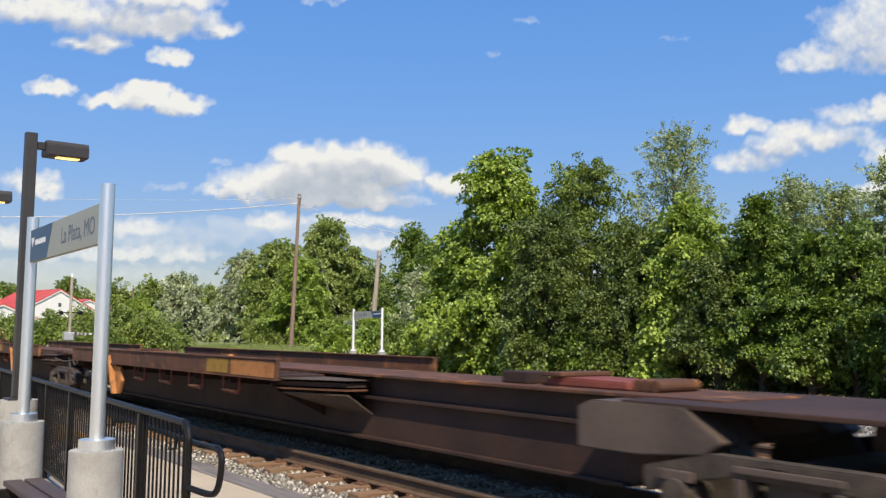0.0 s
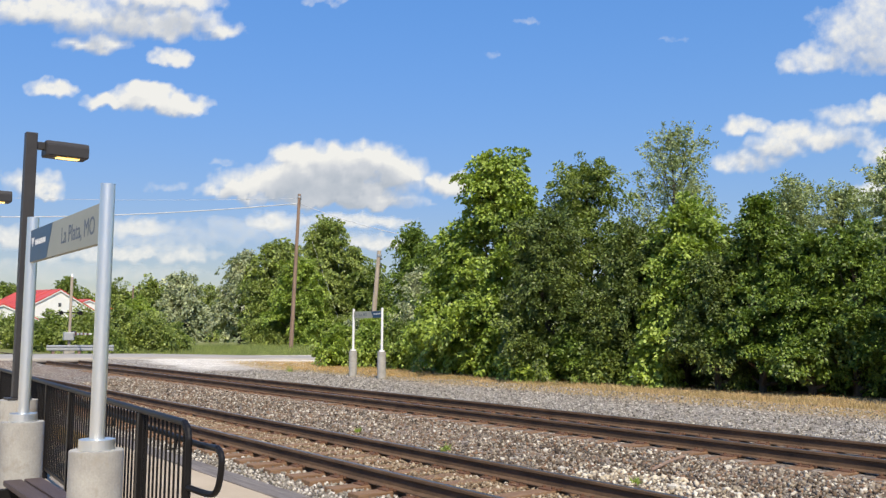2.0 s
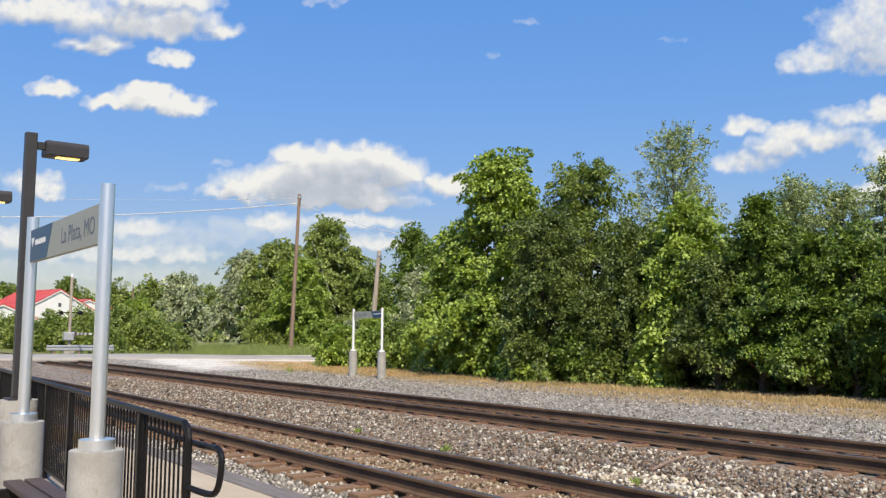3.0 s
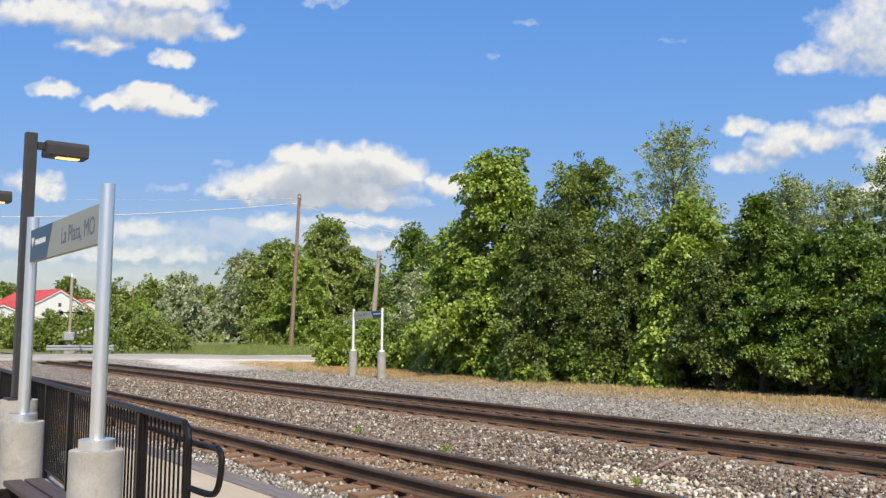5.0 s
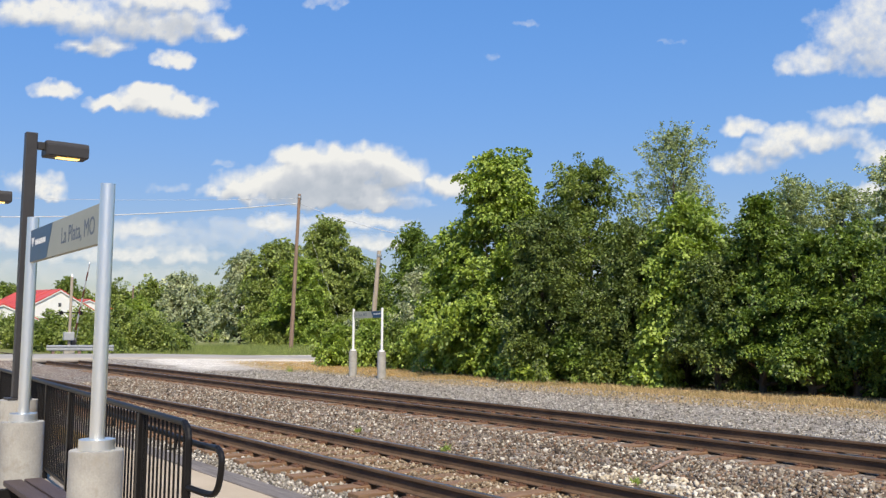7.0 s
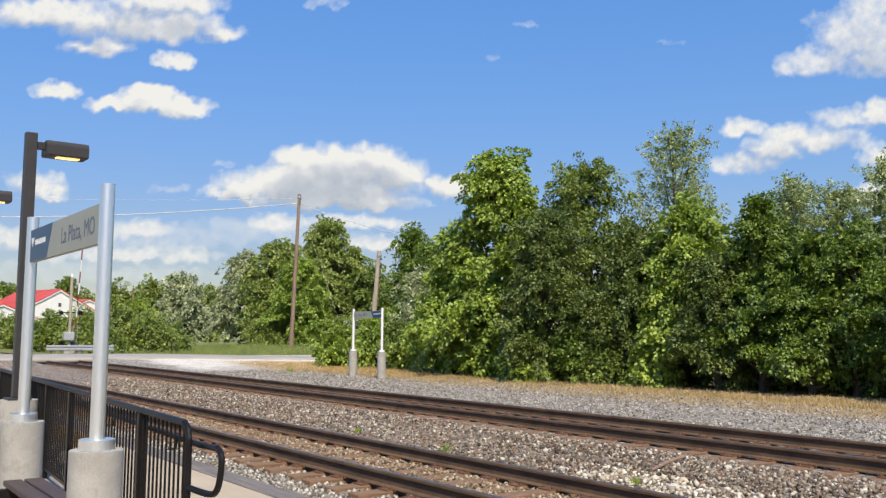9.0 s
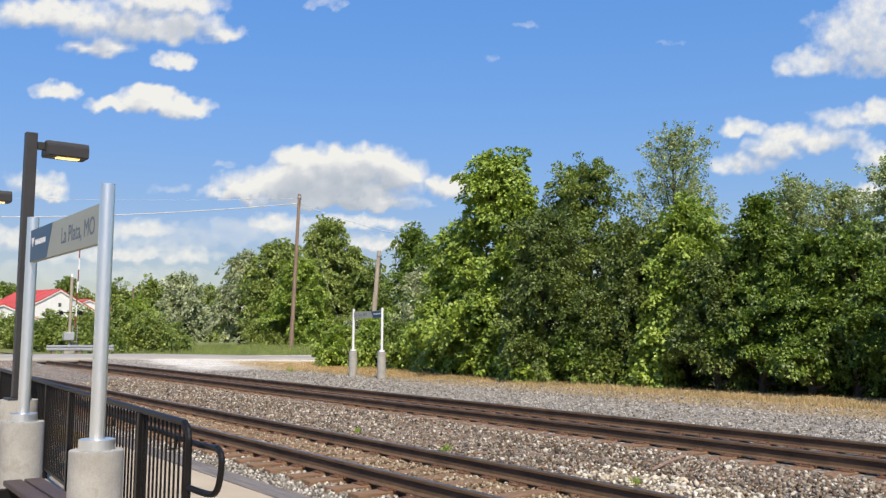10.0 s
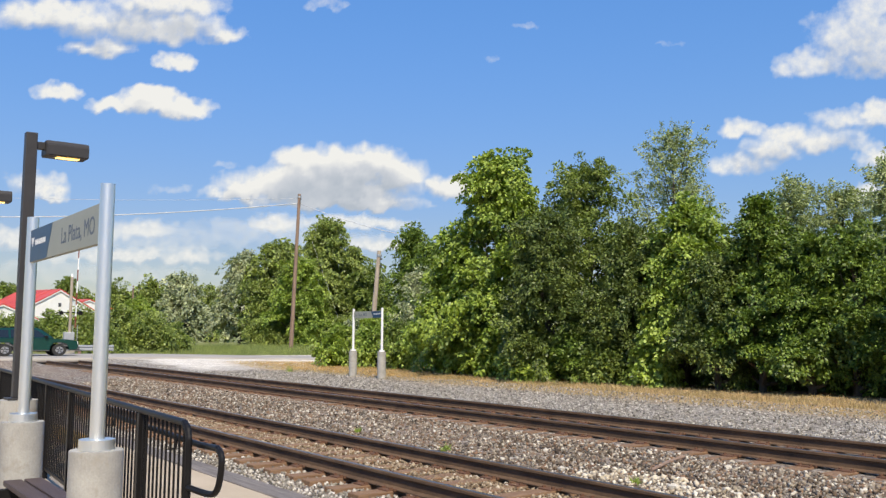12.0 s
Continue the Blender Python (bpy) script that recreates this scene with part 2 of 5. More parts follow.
def along(bm, section, x0, x1):
    """A section in y and z, pushed from x0 to x1."""
    lo = [bm.verts.new((x0, y, z)) for y, z in section]
    hi = [bm.verts.new((x1, y, z)) for y, z in section]
    n = len(section)
    fs = [bm.faces.new(lo[::-1]), bm.faces.new(hi)]
    for i in range(n):
        fs.append(bm.faces.new((lo[i], lo[(i + 1) % n], hi[(i + 1) % n], hi[i])))
    bmesh.ops.recalc_face_normals(bm, faces=fs)
    return bm


def raw_mesh(name, verts, faces_n, loops, material):
    """A mesh straight from arrays: all faces have faces_n corners."""
    me = bpy.data.meshes.new(name)
    nf = len(loops) // faces_n
    me.vertices.add(len(verts))
    me.vertices.foreach_set("co", np.asarray(verts, np.float32).ravel())
    me.loops.add(len(loops))
    me.loops.foreach_set("vertex_index", np.asarray(loops, np.int32))
    me.polygons.add(nf)
    me.polygons.foreach_set("loop_start", np.arange(nf, dtype=np.int32) * faces_n)
    me.update(calc_edges=True)
    me.materials.append(material)
    return me


def fbm(shape, cell, rng, octaves=5):
    """Smooth cloud-like noise from 0 to 1."""
    h, w = shape
    out, amp, total = np.zeros(shape), 1.0, 0.0
    for o in range(octaves):
        c = max(1.5, cell / 2 ** o)
        gh, gw = int(h / c) + 3, int(w / c) + 3
        g = rng.random((gh, gw))
        yy, xx = np.arange(h) / c, np.arange(w) / c
        y0, x0 = yy.astype(int), xx.astype(int)
        fy, fx = yy - y0, xx - x0
        fy, fx = (fy * fy * (3 - 2 * fy))[:, None], (fx * fx * (3 - 2 * fx))[None, :]
        a = g[np.ix_(y0, x0)] * (1 - fx) + g[np.ix_(y0, x0 + 1)] * fx
        b = g[np.ix_(y0 + 1, x0)] * (1 - fx) + g[np.ix_(y0 + 1, x0 + 1)] * fx
        out += amp * (a * (1 - fy) + b * fy)
        total += amp
        amp *= 0.55
    return out / total

# ------------------------------------------------------------------ ground
Y_N1, GAUGE, Y_F1, Z_FAR = 5.692, 1.505, 10.433, 0.156
Y_NEAR, Y_FAR = Y_N1 + GAUGE / 2, Y_F1 + GAUGE / 2
ROAD_X0, ROAD_X1 = -56.8, -46.8


def smooth(a, b, v):
    t = np.clip((v - a) / (b - a), 0, 1)
    return t * t * (3 - 2 * t)


def road_z(y):
    return 0.25 - 0.28 * smooth(15, 32, y) - 0.1 * smooth(2, -10, y)


def ground_z(x, y):
    z = -0.32 + 0.075 * smooth(4.1, 4.55, y) + 0.20 * smooth(7.4, 9.6, y) - 0.085 * smooth(12.6, 14.6, y)
    z = z + 0.0 * x
    z = z + (road_z(y) - 0.06 - z) * smooth(-38, -47, x) * smooth(3.0, 8.0, y) * (1 - 0.9 * smooth(-58, -66, x))
    z = np.where((x < -36) & (np.abs(y - Y_FAR) < 1.6), np.minimum(z, -0.03), z)
    z = np.where((x < -36) & (np.abs(y - Y_NEAR) < 1.6), np.minimum(z, -0.19), z)
    z = z + smooth(-60, -75, x) * 0.35 - 0.5 * smooth(24, 40, y) * smooth(-45, -35, x)
    return z


def ground_material():
    k = Mat("track_side_ground").set(0.95, 0, 0.2)
    v = k.coords()
    sep = k.t.nodes.new("ShaderNodeSeparateXYZ")
    k.link(v, sep.inputs[0])
    X, Y = sep.outputs[0], sep.outputs[1]

    def step(val, a, b):
        n = k.t.nodes.new("ShaderNodeMapRange")
        n.interpolation_type = "SMOOTHSTEP"
        k.link(val, n.inputs[0])
        n.inputs[1].default_value, n.inputs[2].default_value = a, b
        return n.outputs[0]

    # crushed stone: a grey, brown and white mixture
    vor = k.node("ShaderNodeTexVoronoi", Scale=17.0)
    k.link(v, vor.inputs["Vector"])
    cs = k.t.nodes.new("ShaderNodeSeparateColor")
    k.link(vor.outputs["Color"], cs.inputs[0])
    stone = k.ramp(cs.outputs[0], [(0.0, (0.09, 0.07, 0.055)), (0.35, (0.18, 0.14, 0.11)), (0.62, (0.26, 0.215, 0.175)), (0.88, (0.36, 0.32, 0.27)), (1.0, (0.62, 0.58, 0.52))])
    patch = k.noise(0.5, 4, v)
    stone = k.mix(k.ramp(patch, [(0.4, (0, 0, 0)), (0.7, (1, 1, 1))]), stone, k.mix(0.5, stone, (0.30, 0.22, 0.17)))
    # pale limestone chippings beside the crossing
    wob = k.math("MULTIPLY", k.math("SUBTRACT", k.noise(0.35, 5, v), 0.5), 9.0)
    xw, yw = k.math("ADD", X, wob), k.math("ADD", Y, k.math("MULTIPLY", wob, 0.45))
    lime = k.ramp(k.math("ADD", k.math("MULTIPLY", cs.outputs[2], 0.6), k.math("MULTIPLY", k.noise(1.1, 5, v), 0.5)), [(0.15, (0.44, 0.39, 0.33)), (0.5, (0.70, 0.64, 0.55)), (0.85, (0.88, 0.83, 0.75))])
    m_lime = k.math("MULTIPLY", step(xw, -37, -43), step(yw, 14.0, 15.4))
    grey = k.ramp(cs.outputs[1], [(0.0, (0.12, 0.10, 0.085)), (0.4, (0.25, 0.22, 0.185)), (0.75, (0.38, 0.34, 0.29)), (1.0, (0.66, 0.61, 0.53))])
    m_grey = step(k.math("ADD", Y, k.math("MULTIPLY", wob, 0.1)), 12.2, 13.0)
    col = k.mix(m_grey, stone, grey)
    col = k.mix(m_lime, col, lime)
    # straw-coloured dry grass, then green
    dry = k.mix(k.noise(9, 5, v), (0.32, 0.20, 0.09), (0.56, 0.39, 0.20))
    col = k.mix(k.math("MULTIPLY", k.math("MULTIPLY", step(yw, 17.2, 20.2), step(X, -46, -42)), k.ramp(k.noise(1.7, 5, v), [(0.34, (0.15, 0.15, 0.15)), (0.56, (0.95, 0.95, 0.95))])), col, dry)
    green = k.mix(k.noise(2.2, 6, v), (0.13, 0.15, 0.045), (0.28, 0.28, 0.12))
    col = k.mix(k.math("MULTIPLY", step(yw, 25.5, 27.5), step(X, -44, -30)), col, green)
    col = k.mix(step(yw, 33.0, 36.0), col, green)
    col = k.mix(step(k.math("ADD", X, k.math("MULTIPLY", wob, 0.3)), -60.5, -62.5), col, green)
    k.base(col)
    h = k.math("SUBTRACT", 1.0, vor.outputs["Distance"])
    k.bump(k.math("ADD", h, k.noise(60, 2, v)), 0.9, 0.03)
    return k.m


def ground():
    xs = np.unique(np.concatenate([[-3000, -1500, -700, -350, -200, -140], np.arange(-110, 12, 1.5), [20, 40, 90, 250, 700, 3000]]))
    ys = np.unique(np.concatenate([[-3000, -800, -200, -60, -20, -5, 2], np.arange(3.5, 26, 0.4), np.arange(27, 70, 3), [90, 140, 250, 500, 1200, 3000]]))
    X, Y = np.meshgrid(xs, ys)
    Z = ground_z(X, Y) + (np.random.default_rng(3).random(X.shape) - 0.5) * 0.03 * (np.abs(X) < 60)
    n, m = X.shape
    i = np.arange(n * m).reshape(n, m)
    loops = np.stack([i[:-1, :-1], i[:-1, 1:], i[1:, 1:], i[1:, :-1]], -1).reshape(-1)
    ob = new("ground", raw_mesh("ground", np.stack([X, Y, Z], -1).reshape(-1, 3), 4, loops, ground_material()))
    ob.data.polygons.foreach_set("use_smooth", [True] * len(ob.data.polygons))
    tagged(ob, "gravel, straw-coloured dry grass and green verge", "ground", kind="structure")


ground()


def road():
    xs, ys = np.linspace(ROAD_X0, ROAD_X1, 8), np.concatenate([np.arange(-90, 60, 1.5), np.arange(60, 200, 8)])
    X, Y = np.meshgrid(xs, ys)
    Z = road_z(Y) + 0.03 * (1 - ((X - X.mean()) / 4.7) ** 2) + 0.005
    n, m = X.shape
    i = np.arange(n * m).reshape(n, m)
    loops = np.stack([i[:-1, :-1], i[:-1, 1:], i[1:, 1:], i[1:, :-1]], -1).reshape(-1)
    ob = new("road", raw_mesh("road", np.stack([X, Y, Z], -1).reshape(-1, 3), 4, loops, M_ASPHALT))
    sol = ob.modifiers.new("thickness", "SOLIDIFY")
    sol.thickness = 0.2
    tagged(ob, "pale worn asphalt road over the level crossing", "road", kind="structure")


road()


# ------------------------------------------------------------------ tracks
RAIL_SECTION = [(-0.070, -0.170), (0.070, -0.170), (0.070, -0.160), (0.012, -0.142), (0.009, -0.045), (0.036, -0.034), (0.036, -0.008),
                (0.028, 0.0), (-0.028, 0.0), (-0.036, -0.008), (-0.036, -0.034), (-0.009, -0.045), (-0.012, -0.142), (-0.070, -0.160)]


def track(name, yc, z, label, x0, x1, ties_from, pitch=0.53):
    t = thing(name, label, "railway track", pose(0, yc, z), kind="structure")
    for side in (-1, 1):
        r = part("rail", along(bmesh.new(), [(side * GAUGE / 2 + a, b) for a, b in RAIL_SECTION], x0, x1), M_RAIL, t)
        part("running_band", boxed(x0, x1, side * GAUGE / 2 - 0.026, side * GAUGE / 2 + 0.026, -0.004, 0.0022), M_RAILTOP, r, "steel band worn by wheels")
    rng = np.random.default_rng(int(yc * 10))
    tie = mesh_of(boxed(-0.115, 0.115, -1.3, 1.3, -0.36, -0.185, 0.012), M_TIE, "tie")
    bm = bmesh.new()
    box(bm, -0.10, 0.10, -0.17, 0.19, -0.1848, -0.170)
    for sx in (-0.075, 0.075):
        for sy in (-0.10, 0.10):
            box(bm, sx - 0.011, sx + 0.011, sy - 0.022, sy + 0.022, -0.170, -0.148)
    plate = mesh_of(bm, M_PLATE, "tie_plate")
    anchor = mesh_of(boxed(-0.014, 0.014, -0.10, 0.10, -0.186, -0.155, 0.004), M_PLATE, "rail_anchor")
    i = 0
    x = ties_from
    while x > -62:
        if -56.8 < x < -48.6:
            x -= pitch
            continue
        tob = new("tie", tie)
        tob.parent = t
        tob.matrix_basis = pose(x + rng.normal() * 0.015, rng.normal() * 0.025, rng.normal() * 0.006, rng.normal() * 0.2, 0, rng.normal() * 0.8)
        if x > -34:
            for side in (-1, 1):
                p = new("tie_plate", plate)
                p.parent = tob
                p.matrix_basis = pose(0, side * GAUGE / 2, 0)
                if i % 2 == 0 and x > -24:
                    a = new("rail_anchor", anchor)
                    a.parent = tob
                    a.matrix_basis = pose(0.135, side * GAUGE / 2, 0)
        x -= pitch * (1 + rng.normal() * 0.02)
        i += 1
    return t


track("track_near", Y_NEAR, 0.0, "worn railway track on wooden ties in ballast", -420, 260, 1.0)
track("track_far", Y_FAR, Z_FAR, "rusty-sided railway track on raised stone ballast", -420, 260, 1.0)


def crossing_panels():
    for yc, z in ((Y_NEAR, 0.0), (Y_FAR, Z_FAR)):
        t = thing("crossing_panel", "concrete level crossing panels between the rails", "crossing panel", pose(0, yc, z), kind="structure")
        for a, b in ((-0.66, 0.66), (-1.5, -0.84), (0.84, 1.5)):
            part("panel", boxed(-56.5, -49, a, b, -0.19, -0.002, 0.01), M_ASPHALT, t)


crossing_panels()


def stones(name, label, n, x0, x1, y0, y1, size, seed, falloff, tones, lift=0.0):
    rng = np.random.default_rng(seed)
    x = x1 - (x1 - x0) * rng.random(n) ** falloff
    y = y0 + (y1 - y0) * rng.random(n)
    s = size * (0.55 + 0.9 * rng.random(n) ** 1.6)
    z = ground_z(x, y) + lift + s * 0.12 + 0.022 * (rng.random(n) - 0.2)
    cube = np.array([[a, b, c] for a in (-1, 1) for b in (-1, 1) for c in (-1, 1)], float)
    v = cube[None] * (0.5 + 0.55 * (rng.random((n, 8, 3)) - 0.5))
    v *= (s[:, None] * (0.7 + 0.6 * rng.random((n, 3))))[:, None, :]
    q = rng.normal(size=(n, 4))
    q /= np.linalg.norm(q, axis=1)[:, None]
    w, a, b, c = q.T
    R = np.stack([1 - 2 * (b * b + c * c), 2 * (a * b - w * c), 2 * (a * c + w * b), 2 * (a * b + w * c), 1 - 2 * (a * a + c * c), 2 * (b * c - w * a),
                  2 * (a * c - w * b), 2 * (b * c + w * a), 1 - 2 * (a * a + b * b)], -1).reshape(n, 3, 3)
    v = np.einsum("nij,nkj->nki", R, v) + np.stack([x, y, z], -1)[:, None, :]
    f = np.array([[0, 1, 3, 2], [4, 6, 7, 5], [0, 4, 5, 1], [2, 3, 7, 6], [0, 2, 6, 4], [1, 5, 7, 3]])
    loops = (f[None] + (np.arange(n) * 8)[:, None, None]).reshape(-1)
    k = Mat(name + "_stone").set(0.9, 0, 0.25)
    g = k.t.nodes.new("ShaderNodeNewGeometry")
    col = k.ramp(g.outputs["Random Per Island"], tones)
    col = k.mix(k.noise(25, 4, k.coords()), k.mix(1.0, col, (0.7, 0.68, 0.66), "MULTIPLY"), col)
    k.base(col)
    return tagged(new(name, raw_mesh(name, v.reshape(-1, 3), 4, loops, k.m)), label, "ballast", kind="stuff")


TONES = [(0.0, (0.045, 0.036, 0.028)), (0.15, (0.165, 0.118, 0.080)), (0.28, (0.115, 0.105, 0.095)), (0.42, (0.28, 0.165, 0.10)), (0.58, (0.23, 0.205, 0.17)), (0.78, (0.35, 0.29, 0.22)), (0.90, (0.50, 0.445, 0.365)), (1.0, (0.74, 0.69, 0.59))]
CRIB = [(0.0, (0.13, 0.085, 0.05)), (0.5, (0.30, 0.225, 0.145)), (0.9, (0.46, 0.37, 0.26)), (1.0, (0.62, 0.55, 0.45))]
PALE = [(0.0, (0.11, 0.10, 0.085)), (0.4, (0.28, 0.255, 0.215)), (0.8, (0.46, 0.42, 0.36)), (1.0, (0.80, 0.75, 0.67))]
stones("ballast_between", "mixed grey, brown and white crushed stone between the tracks", 32000, -32, -3.0, 7.35, 9.95, 0.027, 11, 1.45, TONES)
LIMES = [(0.0, (0.22, 0.18, 0.13)), (0.3, (0.46, 0.39, 0.29)), (0.7, (0.66, 0.58, 0.46)), (1.0, (0.84, 0.79, 0.68))]
stones("ballast_spill", "pale limestone chippings spilt on the ballast", 520, -8.2, -5.8, 7.7, 8.6, 0.034, 15, 1.0, LIMES, 0.008)
stones("ballast_cribs", "brown crushed stone between the ties", 14000, -28, -3.5, 5.80, 7.1, 0.024, 12, 1.3, CRIB, 0.035)
stones("ballast_shoulder", "pale crushed stone beside the platform edge", 9000, -22, -4, 4.52, 5.62, 0.026, 13, 1.2, PALE)
stones("ballast_far", "pale grey crushed stone beyond the far track", 19000, -38, -5, 12.3, 20.6, 0.024, 14, 1.2, PALE)


# ------------------------------------------------------------------ platform
PLAT_Z = -0.12


def platform():
    bm = boxed(-44, 12, -14, 4.19, -0.45, PLAT_Z, 0.01)
    tagged(part("platform", bm, M_PLATFORM), "tan concrete station platform", "platform", kind="structure")
    rng = np.random.default_rng(5)
    edge = thing("platform_edge", "weathered grey timbers along the platform edge", "platform edge", kind="structure")
    x = 2.0
    while x > -46:
        w = 2.4 + rng.random() * 0.6
        part("timber", boxed(x - w + 0.008, x, 4.20 + rng.normal() * 0.008, 4.50 + rng.normal() * 0.012, -0.42, PLAT_Z + 0.012 + rng.normal() * 0.004, 0.012), M_TIMBER, edge)
        x -= w
    strip = thing("tactile_strip", "yellow warning strip on the platform", "warning strip", kind="structure")
    x = -14.0
    while x > -44:
        part("tile", boxed(x - 0.6, x - 0.01, 3.5, 4.1, PLAT_Z - 0.02, PLAT_Z + 0.006, 0.003), M_YELLOW, strip)
        x -= 0.61


platform()


# ------------------------------------------------------------------ station signs
def letters(text, size, depth=0.0005):
    """The built-in font's letters, each a mesh of its own, in one line."""
    cu = bpy.data.curves.new("lettering", "FONT")
    cu.body, cu.size, cu.extrude = text, size, depth
    ob = new("lettering", cu)
    whole = bpy.data.meshes.new_from_object(ob.evaluated_get(bpy.context.evaluated_depsgraph_get()))
    bpy.data.objects.remove(ob)
    bm = bmesh.new()
    bm.from_mesh(whole)
    bmesh.ops.remove_doubles(bm, verts=bm.verts, dist=1e-6)
    seen, out = set(), []
    for f in bm.faces:
        if f.index in seen:
            continue
        isle, todo = [], [f]
        seen.add(f.index)
        while todo:
            g = todo.pop()
            isle.append(g)
            for e in g.edges:
                for n in e.link_faces:
                    if n.index not in seen:
                        seen.add(n.index)
                        todo.append(n)
        one = bmesh.new()
        new_of = {}
        for g in isle:
            vs = []
            for v in g.verts:
                if v not in new_of:
                    new_of[v] = one.verts.new(v.co)
                vs.append(new_of[v])
            one.faces.new(vs)
        out.append(mesh_of(one, M_LETTER, "letter"))
    bm.free()
    return out


def station_sign(m, span, label, pole_mat, pole_r, pier_h, blue_right=False):
    """Two piers with a post each and a panel between, along x; the pier foot is at z 0."""
    t = thing("station_sign", label, "sign", m)
    for sx in (0.0, span):
        bm = rodded((sx, 0, -0.15), (sx, 0, pier_h), 0.163, seg=40)
        bmesh.ops.bevel(bm, geom=[e for e in bm.edges if len(e.link_faces) == 2 and all(v.co.z > pier_h - 0.01 for v in e.verts)], offset=0.005, segments=2, affect="EDGES")
        part("pier", bm, M_CONCRETE, t, "round concrete pier")
        bm = rodded((sx, 0, pier_h + 0.001), (sx, 0, pier_h + 0.065), 0.108, seg=36)
        part("collar", bm, M_ALU if pole_mat is M_ALU else pole_mat, t, "round metal collar", smooth=False)
        bm = rodded((sx, 0, pier_h + 0.06), (sx, 0, pier_h + 1.68), pole_r, seg=56)
        part("post", bm, pole_mat, t, "smooth pale metal post")
    zt, zb = pier_h + 1.565, pier_h + 1.30
    part("panel", boxed(pole_r, span - pole_r, -0.02, 0.02, zb, zt, 0.003), M_SIGN, t, "grey sign panel")
    for face in (-1, 1):
        y = 0.0215 * face
        # blue field with a slanting end, on the reader's left
        c0, c1, s = (pole_r, pole_r + 0.74, 0.16) if (face < 0) != blue_right else (span - pole_r, span - pole_r - 0.74, -0.16)
        bm = bmesh.new()
        prism(bm, [(c0, zb + 0.002), (c1 - s, zb + 0.002), (c1, zt - 0.002), (c0, zt - 0.002)], min(y, y * 0.98), max(y, y * 0.98))
        part("blue_field", bm, M_BLUE, t, "dark blue slanting field")
        bm = bmesh.new()
        d = 1 if (face < 0) != blue_right else -1
        lx = c0 + d * 0.04
        zl = zb + 0.16
        yy = sorted((y * 0.99, y * 1.06))
        prism(bm, [(lx, zl + 0.035), (lx + d * 0.10, zl + 0.035), (lx + d * 0.045, zl - 0.04)], *yy)
        part("emblem", bm, M_WHITE, t, "white wedge emblem")
        for i in range(6):
            bx = lx + d * (0.14 + i * 0.06)
            part("emblem_bar", boxed(min(bx, bx + d * 0.045), max(bx, bx + d * 0.045), yy[0], yy[1], zl - 0.03, zl + 0.012), M_WHITE, t)
        tx = 0.14 if blue_right else 1.06
        turn = pose(tx, y * 0.97, zb + 0.075, 90, 0, 0) if face < 0 else pose(span - tx, y * 0.97, zb + 0.075, 90, 0, 180)
        for me in letters("La Plata, MO", 0.172):
            ob = new("letter", me)
            ob.parent = t
            ob.matrix_basis = turn
    return t


SIGN_X, SIGN_Y = -5.85, 1.62
station_sign(pose(SIGN_X - 2.14, SIGN_Y, PLAT_Z), 2.14, "grey station sign on aluminium posts and concrete piers", M_ALU, 0.046, 0.96)
station_sign(pose(-31.18, 18.46, -0.13), 2.14, "grey station sign on white posts beside the bushes", M_WHITEPOST, 0.046, 1.02, True)


# ------------------------------------------------------------------ lamps
def street_lamp(m):
    t = thing("platform_lamp", "dark bronze square lamp post, lit amber head", "lamp", m, group="platform lamps")
    bm = rodded((0, 0, -0.1), (0, 0, 0.90), 0.22, seg=36)
    part("base", bm, M_CONCRETE, t, "round concrete base", smooth=False)
    part("base_plate", boxed(-0.13, 0.13, -0.13, 0.13, 0.902, 0.925, 0.004), M_BRONZE, t)
    part("post", boxed(-0.064, 0.064, -0.064, 0.064, 0.925, 4.06, 0.008), M_BRONZE, t)
    part("arm", boxed(-0.035, 0.035, 0.06, 0.20, 3.87, 3.96, 0.006), M_BRONZE, t)
    bm = bmesh.new()
    prism(bm, [(-0.14, 3.80), (0.14, 3.80), (0.14, 3.93), (0.11, 3.98), (-0.11, 3.98), (-0.14, 3.93)], 0.15, 0.64, 0.008)
    h = part("lamp_head", bm, M_BRONZE, t)
    part("lens", boxed(-0.055, 0.055, 0.29, 0.55, 3.793, 3.7985), M_LAMP, h, "glowing amber lens")
    return t


lamp = street_lamp(pose(-11.4, 2.24, PLAT_Z))
copy_thing(lamp, pose(-16.0, 2.24, PLAT_Z))


